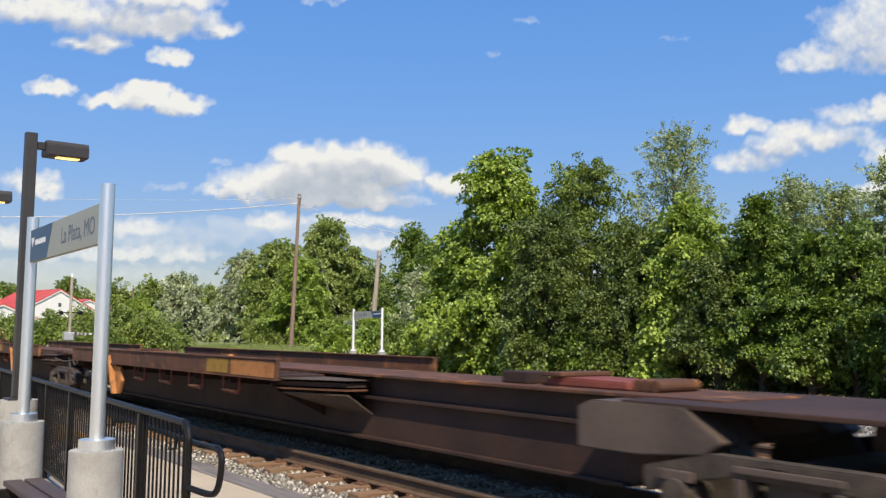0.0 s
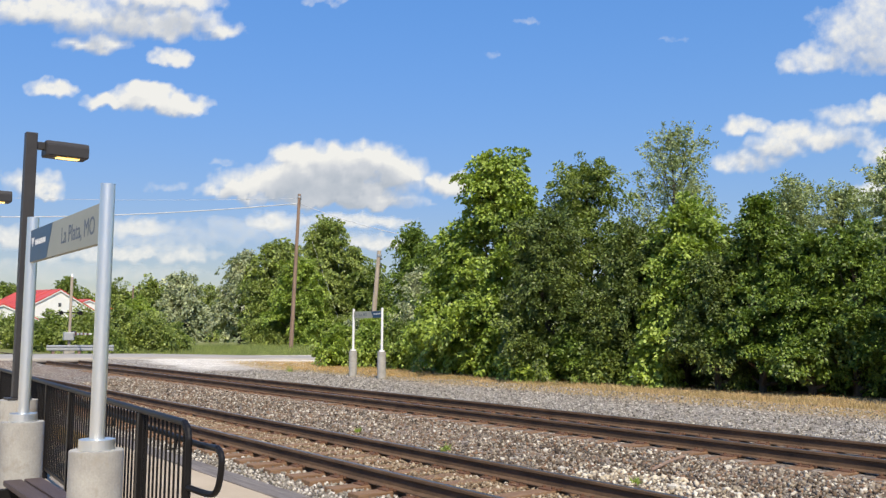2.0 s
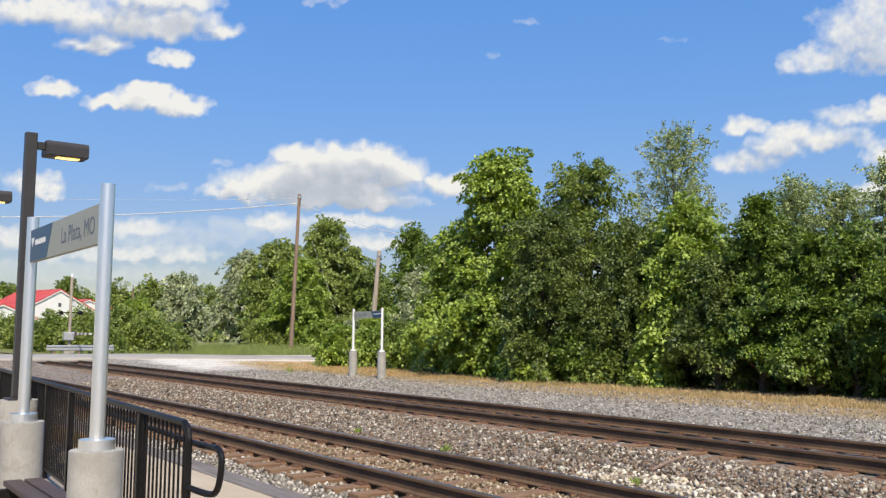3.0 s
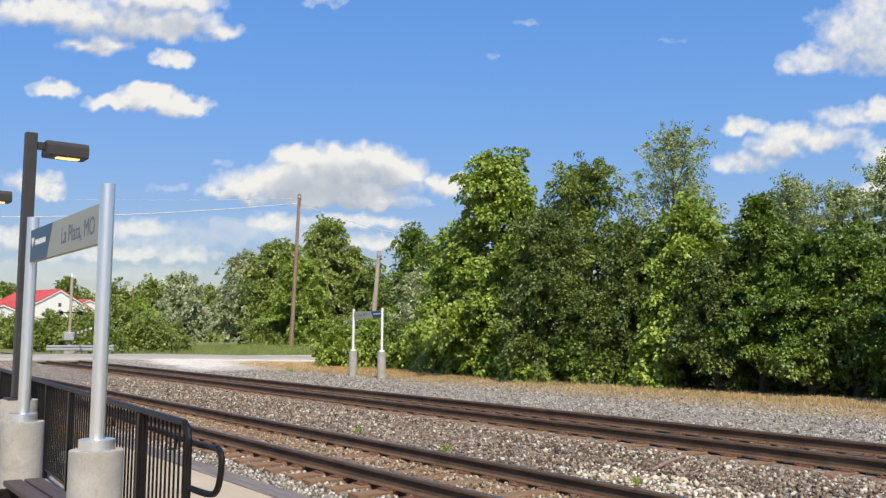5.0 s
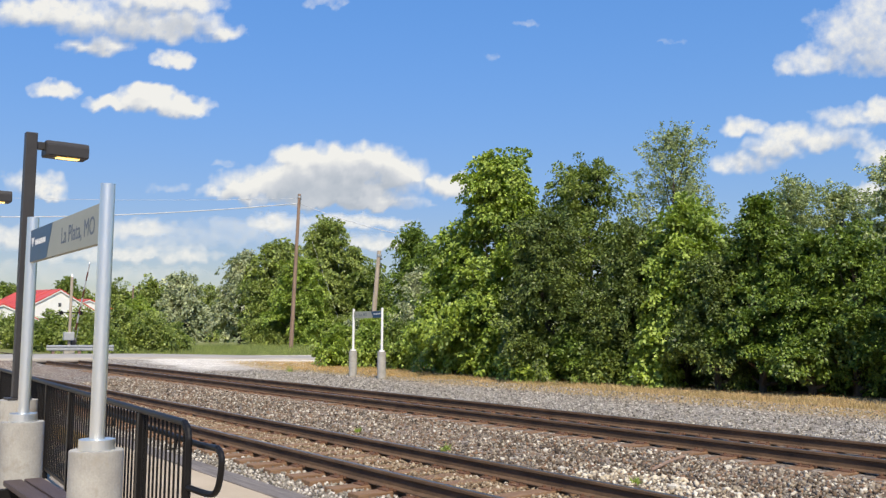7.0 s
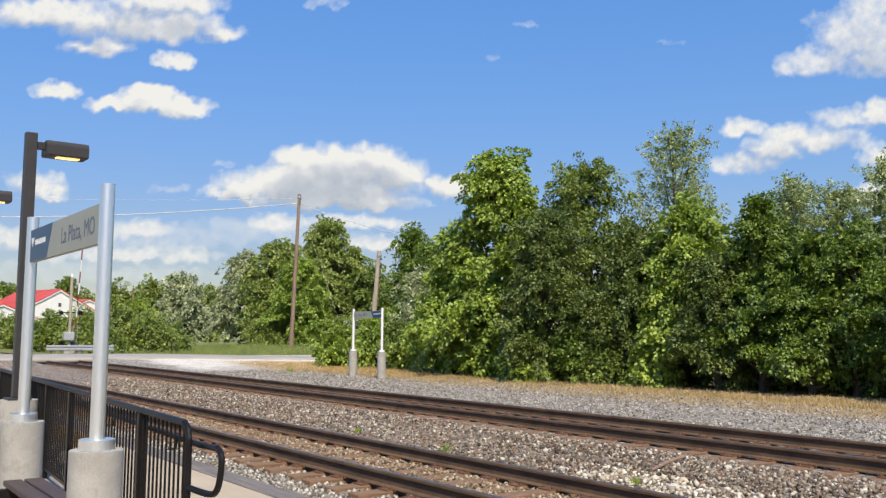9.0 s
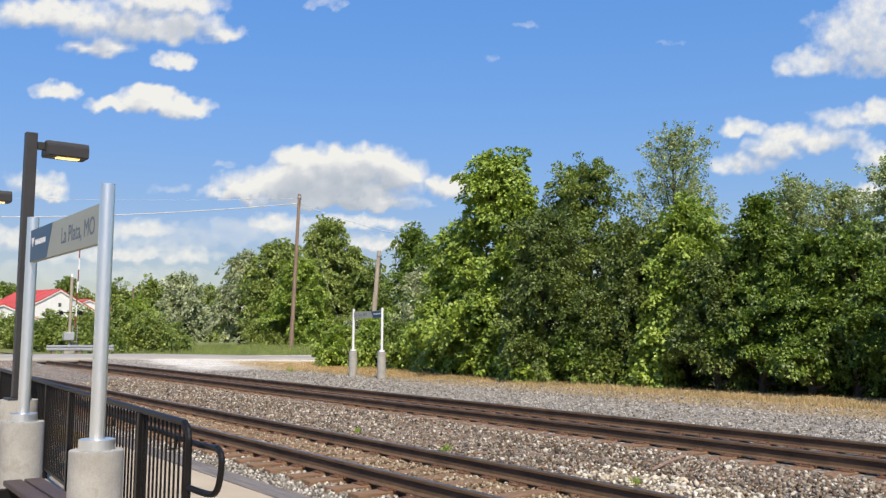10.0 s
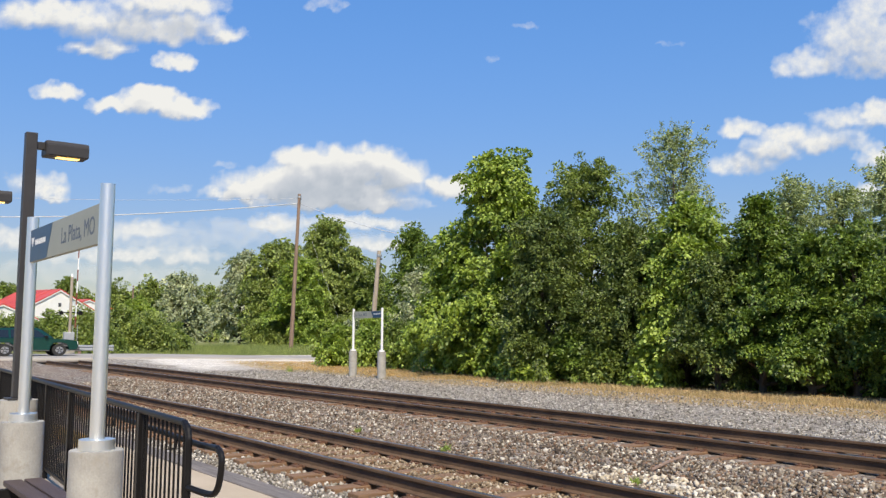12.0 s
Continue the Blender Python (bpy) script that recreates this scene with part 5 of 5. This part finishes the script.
    for d in (-1, 1):
        part("axle", rodded((s + d * 0.89, -1.0, 0.43), (s + d * 0.89, 1.0, 0.43), 0.08, seg=14), M_TRUCK, b)
    return b


def well_girder(car, a, b, ta=2.95, tb=2.95):
    """Deep narrow spine between two bogies."""
    out = [(a, 1.04), (a, 0.80), (a + ta - 0.7, 0.78), (a + ta, 0.26), (b - tb, 0.26), (b - tb + 0.7, 0.78), (b, 0.80), (b, 1.04)]
    sp = part("spine", prism(bmesh.new(), out, -0.42, 0.42, 0.01), M_SPINE, car, "deep dark brown centre girder")
    part("top_flange", boxed(a + 0.2, b - 0.2, -0.56, 0.56, 1.042, 1.075, 0.006), M_RUST, sp)
    for sy in (-1, 1):
        y0, y1 = sorted((sy * 0.423, sy * 0.50))
        part("side_flange", boxed(a + ta - 0.6, b - tb + 0.6, y0, y1, 0.76, 0.80, 0.006), M_SPINE, sp)
        part("bottom_flange", boxed(a + ta + 0.03, b - tb - 0.03, y0, y1, 0.262, 0.30, 0.006), M_SPINE, sp)
    return sp


def slab(outline, z0, z1):
    """An outline in x and y with a height for each corner's underside and upper side."""
    bm = bmesh.new()
    lo = [bm.verts.new((x, y, z + z0)) for x, y, z in outline]
    hi = [bm.verts.new((x, y, z + z1)) for x, y, z in outline]
    n = len(outline)
    fs = [bm.faces.new(lo[::-1]), bm.faces.new(hi)] + [bm.faces.new((lo[i], lo[(i + 1) % n], hi[(i + 1) % n], hi[i])) for i in range(n)]
    bmesh.ops.recalc_face_normals(bm, faces=fs)
    return bm


def side_deck(car, a, b, sill_mat, bracket, bars=None, patch=None):
    for sy in (-1, 1):
        lo, hi = sorted((sy * 1.235, sy * 1.29))
        d = part("deck", boxed(a + 0.02, b - 0.02, *sorted((sy * 0.57, sy * 1.234)), 1.0, 1.03, 0.004), M_SPINE, car, "dark ribbed steel deck plate")
        n = int((b - a) / 0.3)
        for i in range(n):
            x = a + 0.1 + i * 0.3
            part("rib", boxed(x, x + 0.05, *sorted((sy * 0.60, sy * 1.20)), 1.031, 1.045, 0.002), M_SPINE, d)
        sill = part("side_sill", boxed(a, b, lo, hi, 0.98, 1.22, 0.008), sill_mat, car, "rust-streaked side sill")
        part("sill_lip", boxed(a, b, *sorted((sy * 1.20, sy * 1.31)), 1.222, 1.24, 0.004), sill_mat, sill)
        part("sill_foot", boxed(a, b, *sorted((sy * 1.16, sy * 1.31)), 0.958, 0.978, 0.004), sill_mat, sill)
        k = int((b - a) / 1.42)
        for i in range(k + 1):
            x = a + 0.25 + i * (b - a - 0.5) / k
            bm = bmesh.new()
            y_in, y_out = sy * 0.43, sy * 1.23
            vs = []
            for xx in (x - 0.012, x + 0.012):
                vs.append([bm.verts.new((xx, y_in, 0.46 if i in (0, k) else 0.80)), bm.verts.new((xx, y_out, 0.86)), bm.verts.new((xx, y_out, 0.957)), bm.verts.new((xx, y_in, 0.957))])
            fs = [bm.faces.new(vs[0]), bm.faces.new(vs[1][::-1])] + [bm.faces.new((vs[0][j], vs[1][j], vs[1][(j + 1) % 4], vs[0][(j + 1) % 4])) for j in range(4)]
            bmesh.ops.recalc_face_normals(bm, faces=fs)
            part("crossbearer", bm, M_SPINE, car)
            if 0 < i < k:
                st = part("step_bracket", tube(bmesh.new(), [(x - 0.30, sy * 1.2, 0.955), (x - 0.24, sy * 1.2, 0.74), (x + 0.24, sy * 1.2, 0.72), (x + 0.30, sy * 1.2, 0.80), (x + 0.27, sy * 1.2, 0.955)], 0.018, 6), M_REDDISH, car, "rusty red hanging step")
                part("tread", boxed(x - 0.24, x + 0.24, *sorted((sy * 1.15, sy * 1.25)), 0.742, 0.762, 0.004), M_RUST, st)
        if patch:
            part("yellow_patch", boxed(patch[0], patch[1], *sorted((sy * 1.291, sy * 1.294)), 1.0, 1.2), M_YELLOW, sill, "worn yellow paint patch")
        # leaning jack post with a plate
        y0, y1 = sorted((sy * 1.14, sy * 1.345))
        j = part("jack_post", prism(bmesh.new(), [(bracket - 0.16, 1.12), (bracket - 0.05, 1.12), (bracket + 0.34, 0.40), (bracket + 0.24, 0.40)], y0, y1, 0.01), M_ORANGE, car, "leaning orange jack post")
        part("jack_plate", prism(bmesh.new(), [(bracket + 0.06, 0.93), (bracket + 0.50, 0.91), (bracket + 0.60, 0.66), (bracket + 0.46, 0.42), (bracket + 0.36, 0.40)], *sorted((sy * 1.2, sy * 1.26)), 0.008), M_ORANGE if 20 < bracket < 30 else M_WING, j, "flat jack plate")
        part("jack_top", boxed(bracket - 0.02, bracket + 0.36, *sorted((sy * 1.18, sy * 1.30)), 0.935, 0.975, 0.006), M_RUST, j)
        part("apron", slab([(b - 0.3, sy * 0.50, 0), (b + 1.0, sy * 0.50, 0), (b + 0.95, sy * 0.80, 0), (b + 0.02, sy * 1.23, 0), (b - 0.3, sy * 1.23, 0)], 0.985, 0.999), M_WING, car, "grey steel apron at the deck's end")
        part("apron_web", slab([(b - 0.3, sy * 0.50, 0), (b + 0.95, sy * 0.50, 0), (b + 0.90, sy * 0.74, 0), (b + 0.0, sy * 1.15, 0), (b - 0.3, sy * 1.15, 0)], 0.90, 0.955), M_SPINE, car)
        part("apron_edge", slab([(b - 0.3, sy * 0.50, 0), (b + 0.98, sy * 0.50, 0), (b + 0.95, sy * 0.78, 0), (b + 0.02, sy * 1.20, 0), (b - 0.3, sy * 1.20, 0)], 0.855, 0.875), M_RUST, car)
        part("gusset", slab([(b - 0.05, sy * 1.16, 0.80), (b + 0.95, sy * 0.76, 0.80), (b + 1.0, sy * 0.43, 0.56), (b + 0.15, sy * 0.43, 0.56)], 0.0, 0.015), M_WING, car, "sloping grey gusset plate")
    if bars:
        x = bars
        for i in range(11):
            if i != 4:
                part("mark_bar", boxed(x, x + 0.13, -1.2945, -1.2905, 1.04, 1.165), M_PALE, car, "faded pale marking bar")
            x += 0.24


def hitch(car, s):
    h = part("hitch", prism(bmesh.new(), [(s - 0.7, 1.076), (s + 0.5, 1.076), (s + 0.45, 1.15), (s - 0.55, 1.17)], -0.30, 0.30, 0.015), M_REDDISH, car, "faded red trailer hitch folded on the spine")
    part("hitch_plate", boxed(s - 0.62, s - 0.35, -0.36, 0.36, 1.171, 1.21, 0.01), M_RUST, h)
    part("hitch_box", boxed(s - 1.25, s - 0.85, -0.34, -0.04, 1.076, 1.20, 0.015), M_SPINE, h)
    for i in range(3):
        part("hitch_roller", rodded((s + 0.55 + i * 0.1, -0.28, 1.13), (s + 0.55 + i * 0.1, 0.28, 1.13), 0.055, seg=14), M_RUST, h)
    if s < 6:
        part("warning_plate", boxed(s + 0.95, s + 1.35, -0.36, -0.32, 1.078, 1.19, 0.004), M_ORANGE, h, "pale orange warning plate")


def joint_clutter(car, s):
    """Grating, brackets, rods and hoses over the shared bogie."""
    rng = np.random.default_rng(int(s * 7))
    for sy in (-1, 1):
        for i, x in enumerate((s - 1.15, s - 0.35, s + 0.35, s + 1.05)):
            w = 0.10 + 0.06 * rng.random()
            part("joint_bracket", boxed(x - w, x + w, *sorted((sy * 0.55, sy * (0.95 + 0.12 * rng.random()))), 1.061, 1.10 + 0.07 * rng.random(), 0.012), (M_SPINE, M_RUST, M_WING)[i % 3], car)
        part("brake_rod", tube(bmesh.new(), [(s - 1.5, sy * 0.98, 0.93), (s - 0.4, sy * 1.0, 0.86), (s + 0.5, sy * 1.0, 0.92), (s + 1.4, sy * 0.96, 0.88)], 0.018, 8), M_WING, car)
        part("lever", boxed(s + 0.1, s + 0.17, *sorted((sy * 0.98, sy * 1.02)), 0.72, 1.0, 0.006), M_WING, car)
        part("step", boxed(s - 1.5, s - 0.75, *sorted((sy * 0.98, sy * 1.2)), 0.86, 0.885, 0.004), M_WING, car, "grey step grating")
        for i in range(5):
            x = s - 1.45 + i * 0.16
            part("step_bar", boxed(x, x + 0.025, *sorted((sy * 0.99, sy * 1.19)), 0.886, 0.90, 0.002), M_SPINE, car)
        part("hanger", tube(bmesh.new(), eased([(s + 0.55, sy * 1.0, 1.05), (s + 0.6, sy * 1.05, 0.90), (s + 0.85, sy * 1.05, 0.80), (s + 1.0, sy * 1.0, 0.95)], 2), 0.02, 8), M_TRUCK, car)
    part("cross_beam", boxed(s - 0.08, s + 0.08, -1.02, 1.02, 1.062, 1.13, 0.01), M_RUST, car)


def freight_cars():
    cars = []
    L = 18.85
    base = 2.46
    # tail unit
    c = thing("articulated_flat_car", "rusty brown articulated flat car with the tail marker", "railway car", group="flat cars of the train")
    bogie(c, base)
    well_girder(c, base - 1.0, base + L - 1.2, 2.95, 1.5)
    side_deck(c, 9.27, 19.53, M_RUST, 16.38, bars=10.0, patch=(13.6, 14.9))
    e = part("end_platform", boxed(0.58, 4.6, -0.92, 0.92, 1.02, 1.06, 0.006), M_SPINE, c, "flat end platform over the bogie")
    for sy in (-1, 1):
        y0, y1 = sorted((sy * 0.90, sy * 0.95))
        part("end_side", prism(bmesh.new(), [(1.35, 0.86), (3.5, 0.86), (4.62, 0.74), (4.62, 1.06), (1.35, 1.06)], y0, y1, 0.008), M_ORANGE, e, "orange and yellow side plate")
        part("yellow_band", boxed(2.0, 3.4, *sorted((sy * 0.9505, sy * 0.954)), 0.9, 1.03), M_YELLOW, e)
        lad = part("ladder", tube(bmesh.new(), [(0.60, sy * 1.29, 0.45), (0.60, sy * 1.29, 1.30), (0.66, sy * 1.25, 1.42), (0.60, sy * 1.20, 1.58)], 0.020, 8), M_RUST, c, "rusty end ladder with grab irons")
        part("stile", tube(bmesh.new(), [(0.98, sy * 1.29, 0.45), (0.98, sy * 1.29, 1.24)], 0.020, 8), M_RUST, lad)
        for z in (0.46, 0.74):
            part("rung", rodded((0.60, sy * 1.29, z), (0.98, sy * 1.29, z), 0.014, seg=8), M_RUST, lad)
        hoop = [(0.98, sy * 1.26, 1.10), (0.98, sy * 1.26, 1.62), (0.98, sy * 0.84, 1.62), (0.98, sy * 0.84, 1.10)] if sy > 0 else [(0.98, sy * 1.26, 1.22), (0.90, sy * 1.2, 1.34), (0.72, sy * 0.95, 1.38)]
        part("grab_iron", tube(bmesh.new(), hoop, 0.018, 8), M_RUST, lad)
    part("end_sill", boxed(0.55, 0.80, -1.30, 1.30, 1.02, 1.22, 0.012), M_RUST, c)
    part("end_walkway", boxed(0.82, 1.33, -1.28, 1.28, 1.061, 1.10, 0.006), M_RUST, c)
    for sy in (-1, 1):
        part("walkway_beam", boxed(0.80, 2.1, *sorted((sy * 1.22, sy * 1.30)), 1.10, 1.20, 0.006), M_RUST, c)
    part("coupler", boxed(-0.25, 0.9, -0.10, 0.10, 0.72, 0.94, 0.03), M_TRUCK, c)
    part("coupler_head", boxed(-0.42, -0.2, -0.17, 0.17, 0.68, 0.98, 0.05), M_TRUCK, c)
    eot = part("tail_marker", boxed(-0.05, 0.12, -0.13, 0.13, 1.02, 1.27, 0.02), M_HIVIS, c, "orange tail marker box")
    part("marker_top", boxed(-0.03, 0.10, -0.09, 0.09, 1.27, 1.33, 0.02), M_HIVIS, eot)
    part("marker_light", boxed(-0.056, -0.051, -0.05, 0.05, 1.16, 1.24), M_DARKGLASS, eot)
    part("marker_stem", rodded((0.04, 0, 0.9), (0.04, 0, 1.03), 0.03), M_TRUCK, eot)
    part("end_pedestal", boxed(2.9, 3.3, -0.25, 0.25, 1.076, 1.25, 0.02), M_SPINE, c)
    part("pedestal_cap", rodded((3.1, -0.1, 1.25), (3.1, -0.1, 1.31), 0.09, 0.07, 12), M_SPINE, c)
    hitch(c, 4.7)
    # brake gear on the spine's side
    for sy in (-1, 1):
        part("air_tank", rodded((8.35, sy * 0.64, 0.52), (8.9, sy * 0.64, 0.52), 0.10, seg=20), M_RUST, c, "rusty air reservoir")
        part("brake_cylinder", rodded((7.45, sy * 0.58, 0.84), (7.75, sy * 0.58, 0.84), 0.085, seg=18), M_RUST, c)
        part("valve", boxed(7.1, 7.3, *sorted((sy * 0.46, sy * 0.66)), 0.62, 0.86, 0.03), M_TRUCK, c)
        part("pipe", tube(bmesh.new(), [(4.9, sy * 0.52, 0.93), (6.4, sy * 0.52, 0.90), (6.45, sy * 0.56, 0.70), (6.75, sy * 0.60, 0.46), (7.1, sy * 0.60, 0.46)], 0.013, 8), M_PALE, c, "pale air pipe")
        part("pipe", tube(bmesh.new(), [(6.4, sy * 0.58, 0.92), (7.6, sy * 0.60, 0.86), (8.4, sy * 0.60, 0.95), (9.2, sy * 0.6, 0.94)], 0.012, 8), M_PALE, c)
        part("pipe", tube(bmesh.new(), [(6.9, sy * 0.64, 0.66), (7.9, sy * 0.66, 0.52), (8.1, sy * 0.66, 0.46)], 0.014, 8), M_RUST, c)
        part("stay", tube(bmesh.new(), [(8.3, sy * 0.62, 0.62), (8.9, sy * 0.62, 0.93)], 0.012, 8), M_PALE, c)
        part("pipe", tube(bmesh.new(), [(6.62, sy * 0.64, 0.95), (6.60, sy * 0.66, 0.82), (6.72, sy * 0.68, 0.66), (6.9, sy * 0.68, 0.60), (7.25, sy * 0.68, 0.62), (7.5, sy * 0.66, 0.54), (8.35, sy * 0.66, 0.48)], 0.016, 8), M_PALE, c)
        part("pipe", tube(bmesh.new(), [(6.7, sy * 0.62, 0.95), (6.98, sy * 0.64, 0.93), (7.4, sy * 0.64, 0.96), (8.0, sy * 0.64, 0.91)], 0.015, 8), M_RUST, c)
        part("pipe", tube(bmesh.new(), [(6.95, sy * 0.66, 0.80), (7.3, sy * 0.68, 0.73), (7.8, sy * 0.68, 0.75), (8.05, sy * 0.66, 0.88)], 0.014, 8), M_WING, c)
        part("brake_lever", boxed(7.55, 7.61, *sorted((sy * 0.66, sy * 0.69)), 0.50, 0.94, 0.008), M_RUST, c)
        part("brake_lever", boxed(7.02, 7.07, *sorted((sy * 0.66, sy * 0.69)), 0.36, 0.72, 0.008), M_WING, c)
        part("hanger", boxed(6.16, 6.20, *sorted((sy * 0.50, sy * 0.56)), 0.66, 0.96, 0.005), M_PALE, c)
        part("valve", boxed(7.66, 7.86, *sorted((sy * 0.50, sy * 0.67)), 0.58, 0.72, 0.03), M_WING, c)
        part("tank_strap", rodded((8.46, sy * 0.64, 0.52), (8.50, sy * 0.64, 0.52), 0.106, seg=20), M_WING, c)
        part("tank_strap", rodded((8.74, sy * 0.64, 0.52), (8.78, sy * 0.64, 0.52), 0.106, seg=20), M_WING, c)
        part("yellow_mark", boxed(5.9, 6.5, *sorted((sy * 0.4215, sy * 0.424)), 0.56, 0.70), M_YELLOW, c)
    cars.append(c)
    # second unit
    c = thing("articulated_flat_car", "rusty brown articulated flat car, yellow patch on its sill", "railway car", group="flat cars of the train")
    b0 = base + L
    bogie(c, b0)
    well_girder(c, b0 + 0.2, b0 + L - 0.7, 1.9, 1.25)
    side_deck(c, 22.8, 32.95, M_RUST, 25.72, patch=(30.6, 31.4))
    part("orange_patch", boxed(31.5, 32.9, -1.2945, -1.2905, 0.99, 1.2), M_ORANGE, c)
    part("articulation_plate", boxed(b0 - 1.6, b0 + 1.4, -0.95, 0.95, 1.02, 1.06, 0.01), M_SPINE, c)
    part("connector", boxed(b0 - 0.6, b0 + 0.6, -0.3, 0.3, 1.061, 1.17, 0.03), M_TRUCK, c)
    part("hose", tube(bmesh.new(), [(b0 + 0.9, -0.5, 1.07), (b0 + 1.0, -0.5, 1.25), (b0 + 1.2, -0.5, 1.33), (b0 + 1.4, -0.5, 1.25), (b0 + 1.5, -0.5, 1.07)], 0.02, 8), M_TRUCK, c)
    joint_clutter(c, b0)
    hitch(c, 24.2)
    hitch(c, 37.6)
    for sy in (-1, 1):
        part("bulkhead", prism(bmesh.new(), [(38.1, 0.98), (38.25, 1.04), (39.2, 1.04), (39.55, 0.80), (39.4, 0.70), (38.75, 0.64), (38.1, 0.64)], *sorted((sy * 0.43, sy * 0.98)), 0.012), M_WING, c, "angled end bulkhead")
    cars.append(c)
    # third unit
    c = thing("articulated_flat_car", "dark brown articulated flat car near the train's middle", "railway car", group="flat cars of the train")
    b1 = b0 + L
    bogie(c, b1)
    bogie(c, b1 + L)
    well_girder(c, b1 + 0.2, b1 + L - 1.2, 1.7, 1.5)
    side_deck(c, b1 + 1.6, b1 + 11.8, M_RUST, b1 + 5)
    part("articulation_plate", boxed(b1 - 1.6, b1 + 1.4, -0.95, 0.95, 1.02, 1.06, 0.01), M_SPINE, c)
    cars.append(c)
    return cars


TRAIN = freight_cars()


# ------------------------------------------------------------------ the car on the road
def suv():
    """Forward is local +x; the ground is at z 0."""
    c = thing("suv", "dark green sport utility car driving over the crossing", "car")
    body = [(-2.30, 0.45), (-2.32, 0.95), (-2.26, 1.02), (1.15, 1.04), (2.05, 0.96), (2.30, 0.86), (2.34, 0.55), (2.28, 0.38), (1.86, 0.36), (1.82, 0.56), (1.68, 0.74), (1.48, 0.80), (1.20, 0.80), (1.00, 0.74), (0.87, 0.56), (0.84, 0.34),
            (-0.92, 0.34), (-0.95, 0.56), (-1.08, 0.74), (-1.28, 0.80), (-1.56, 0.80), (-1.76, 0.74), (-1.90, 0.56), (-1.93, 0.42)]
    part("body", prism(bmesh.new(), body, -0.88, 0.88, 0.03), M_TRUCKGREEN, c)
    cab = bmesh.new()
    prism(cab, [(-2.25, 1.0), (-2.12, 1.55), (-1.95, 1.66), (0.10, 1.68), (0.35, 1.62), (1.10, 1.03)], -0.80, 0.80, 0.03)
    for v in cab.verts:
        if v.co.z > 1.1:
            v.co.y *= 1 - 0.14 * (v.co.z - 1.03) / 0.6
    part("cab", cab, M_TRUCKGREEN, c)
    for sy in (-1, 1):
        for pts in ([(-2.05, 1.10), (-1.97, 1.54), (-1.28, 1.57), (-1.24, 1.10)], [(-1.12, 1.10), (-1.15, 1.58), (-0.40, 1.60), (-0.36, 1.10)], [(-0.26, 1.10), (-0.29, 1.60), (0.12, 1.58), (0.68, 1.14)]):
            bm = prism(bmesh.new(), pts, -0.006, 0.006)
            w = part("side_window", bm, M_DARKGLASS, c)
            w.matrix_basis = Matrix.Translation((0, sy * 0.803, 1.08)) @ pose(0, 0, 0, sy * 9.5) @ Matrix.Translation((0, 0, -1.08))
        for x in (1.34, -1.42):
            t = part("tyre", rodded((x, sy * 0.66, 0.36), (x, sy * 0.90, 0.36), 0.36, seg=32), M_TYRE, c)
            part("rim", rodded((x, sy * 0.88, 0.36), (x, sy * 0.912, 0.36), 0.22, 0.20, 24), M_CHROME, t)
            for i in range(5):
                a = i * 1.2566
                part("spoke", boxed(-0.03, 0.03, sy * 0.913 - 0.004, sy * 0.913 + 0.004, 0.04, 0.19, 0, Matrix.Translation((x, 0, 0.36)) @ Matrix.Rotation(a, 4, "Y")), M_GREY, t)
        part("headlight", boxed(2.14, 2.325, *sorted((sy * 0.58, sy * 0.875)), 0.70, 0.86, 0.02), M_WHITE, c, "pale headlight")
        part("mirror", boxed(0.55, 0.72, *sorted((sy * 0.86, sy * 1.02)), 1.08, 1.22, 0.03), M_BLACK, c)
        part("running_board", boxed(-0.88, 0.82, *sorted((sy * 0.80, sy * 0.93)), 0.30, 0.36, 0.01), M_GREY, c)
    part("windscreen", boxed(-0.42, 0.42, -0.62, 0.62, -0.006, 0.006, 0, Matrix.Translation((0.735, 0, 1.345)) @ Matrix.Rotation(radians(38.2), 4, "Y")), M_DARKGLASS, c)
    part("front_bumper", boxed(2.22, 2.42, -0.86, 0.86, 0.34, 0.56, 0.04), M_GREY, c)
    part("rear_bumper", boxed(-2.42, -2.28, -0.86, 0.86, 0.36, 0.58, 0.04), M_GREY, c)
    for sy in (-0.55, 0.55):
        part("roof_rail", boxed(-1.8, 0.0, sy - 0.02, sy + 0.02, 1.682, 1.73, 0.008), M_BLACK, c)
    c.scale = (0.96, 0.95, 0.88)
    return c


SUV = suv()


# ------------------------------------------------------------------ movement
def motions():
    # the train runs off at a steady 31.1 m/s
    for c in TRAIN:
        walk(c, [(t / 4, pose(-43.6 + 31.1 * t / 4, Y_NEAR, 0)) for t in range(49)])
    # the gate swings up once the train is by
    swing = ((0, 0), (2.5, 0), (4.6, 0), (5.0, 3), (5.5, 11), (6.0, 22), (6.5, 33), (7.0, 42), (7.6, 52), (8.2, 61), (8.8, 70), (9.4, 79), (10.0, 84), (11.0, 87), (12.0, 88))
    walk(GATE, [(t, pose(0, 0.3, 1.25, 0, -a, 0)) for t, a in swing])
    # the car drives over the crossing
    rows = []
    for i in range(25):
        t = i / 2
        y = 10.55 - 5.6 * (12 - t)
        rows.append((t, pose(-51.3, y, float(road_z(np.array(y))) + 0.035, 0, 0, 90)))
    walk(SUV, rows)
    # wind in the crowns
    for ob, sway, seed in CROWNS:
        if sway:
            walk(ob, [(i * 0.75, pose(0, 0, 0, sway * 0.7 * math.sin(i * 1.15 + seed), sway * math.sin(i * 1.4 + seed * 2.1), 0)) for i in range(17)])
    for ob, home in CLOUDS:
        walk(ob, [(t, Matrix.Translation(Vector((-0.806, 0.592, 0)) * (45.0 * t / 12)) @ home) for t in (0, 3, 6, 9, 12)])


motions()
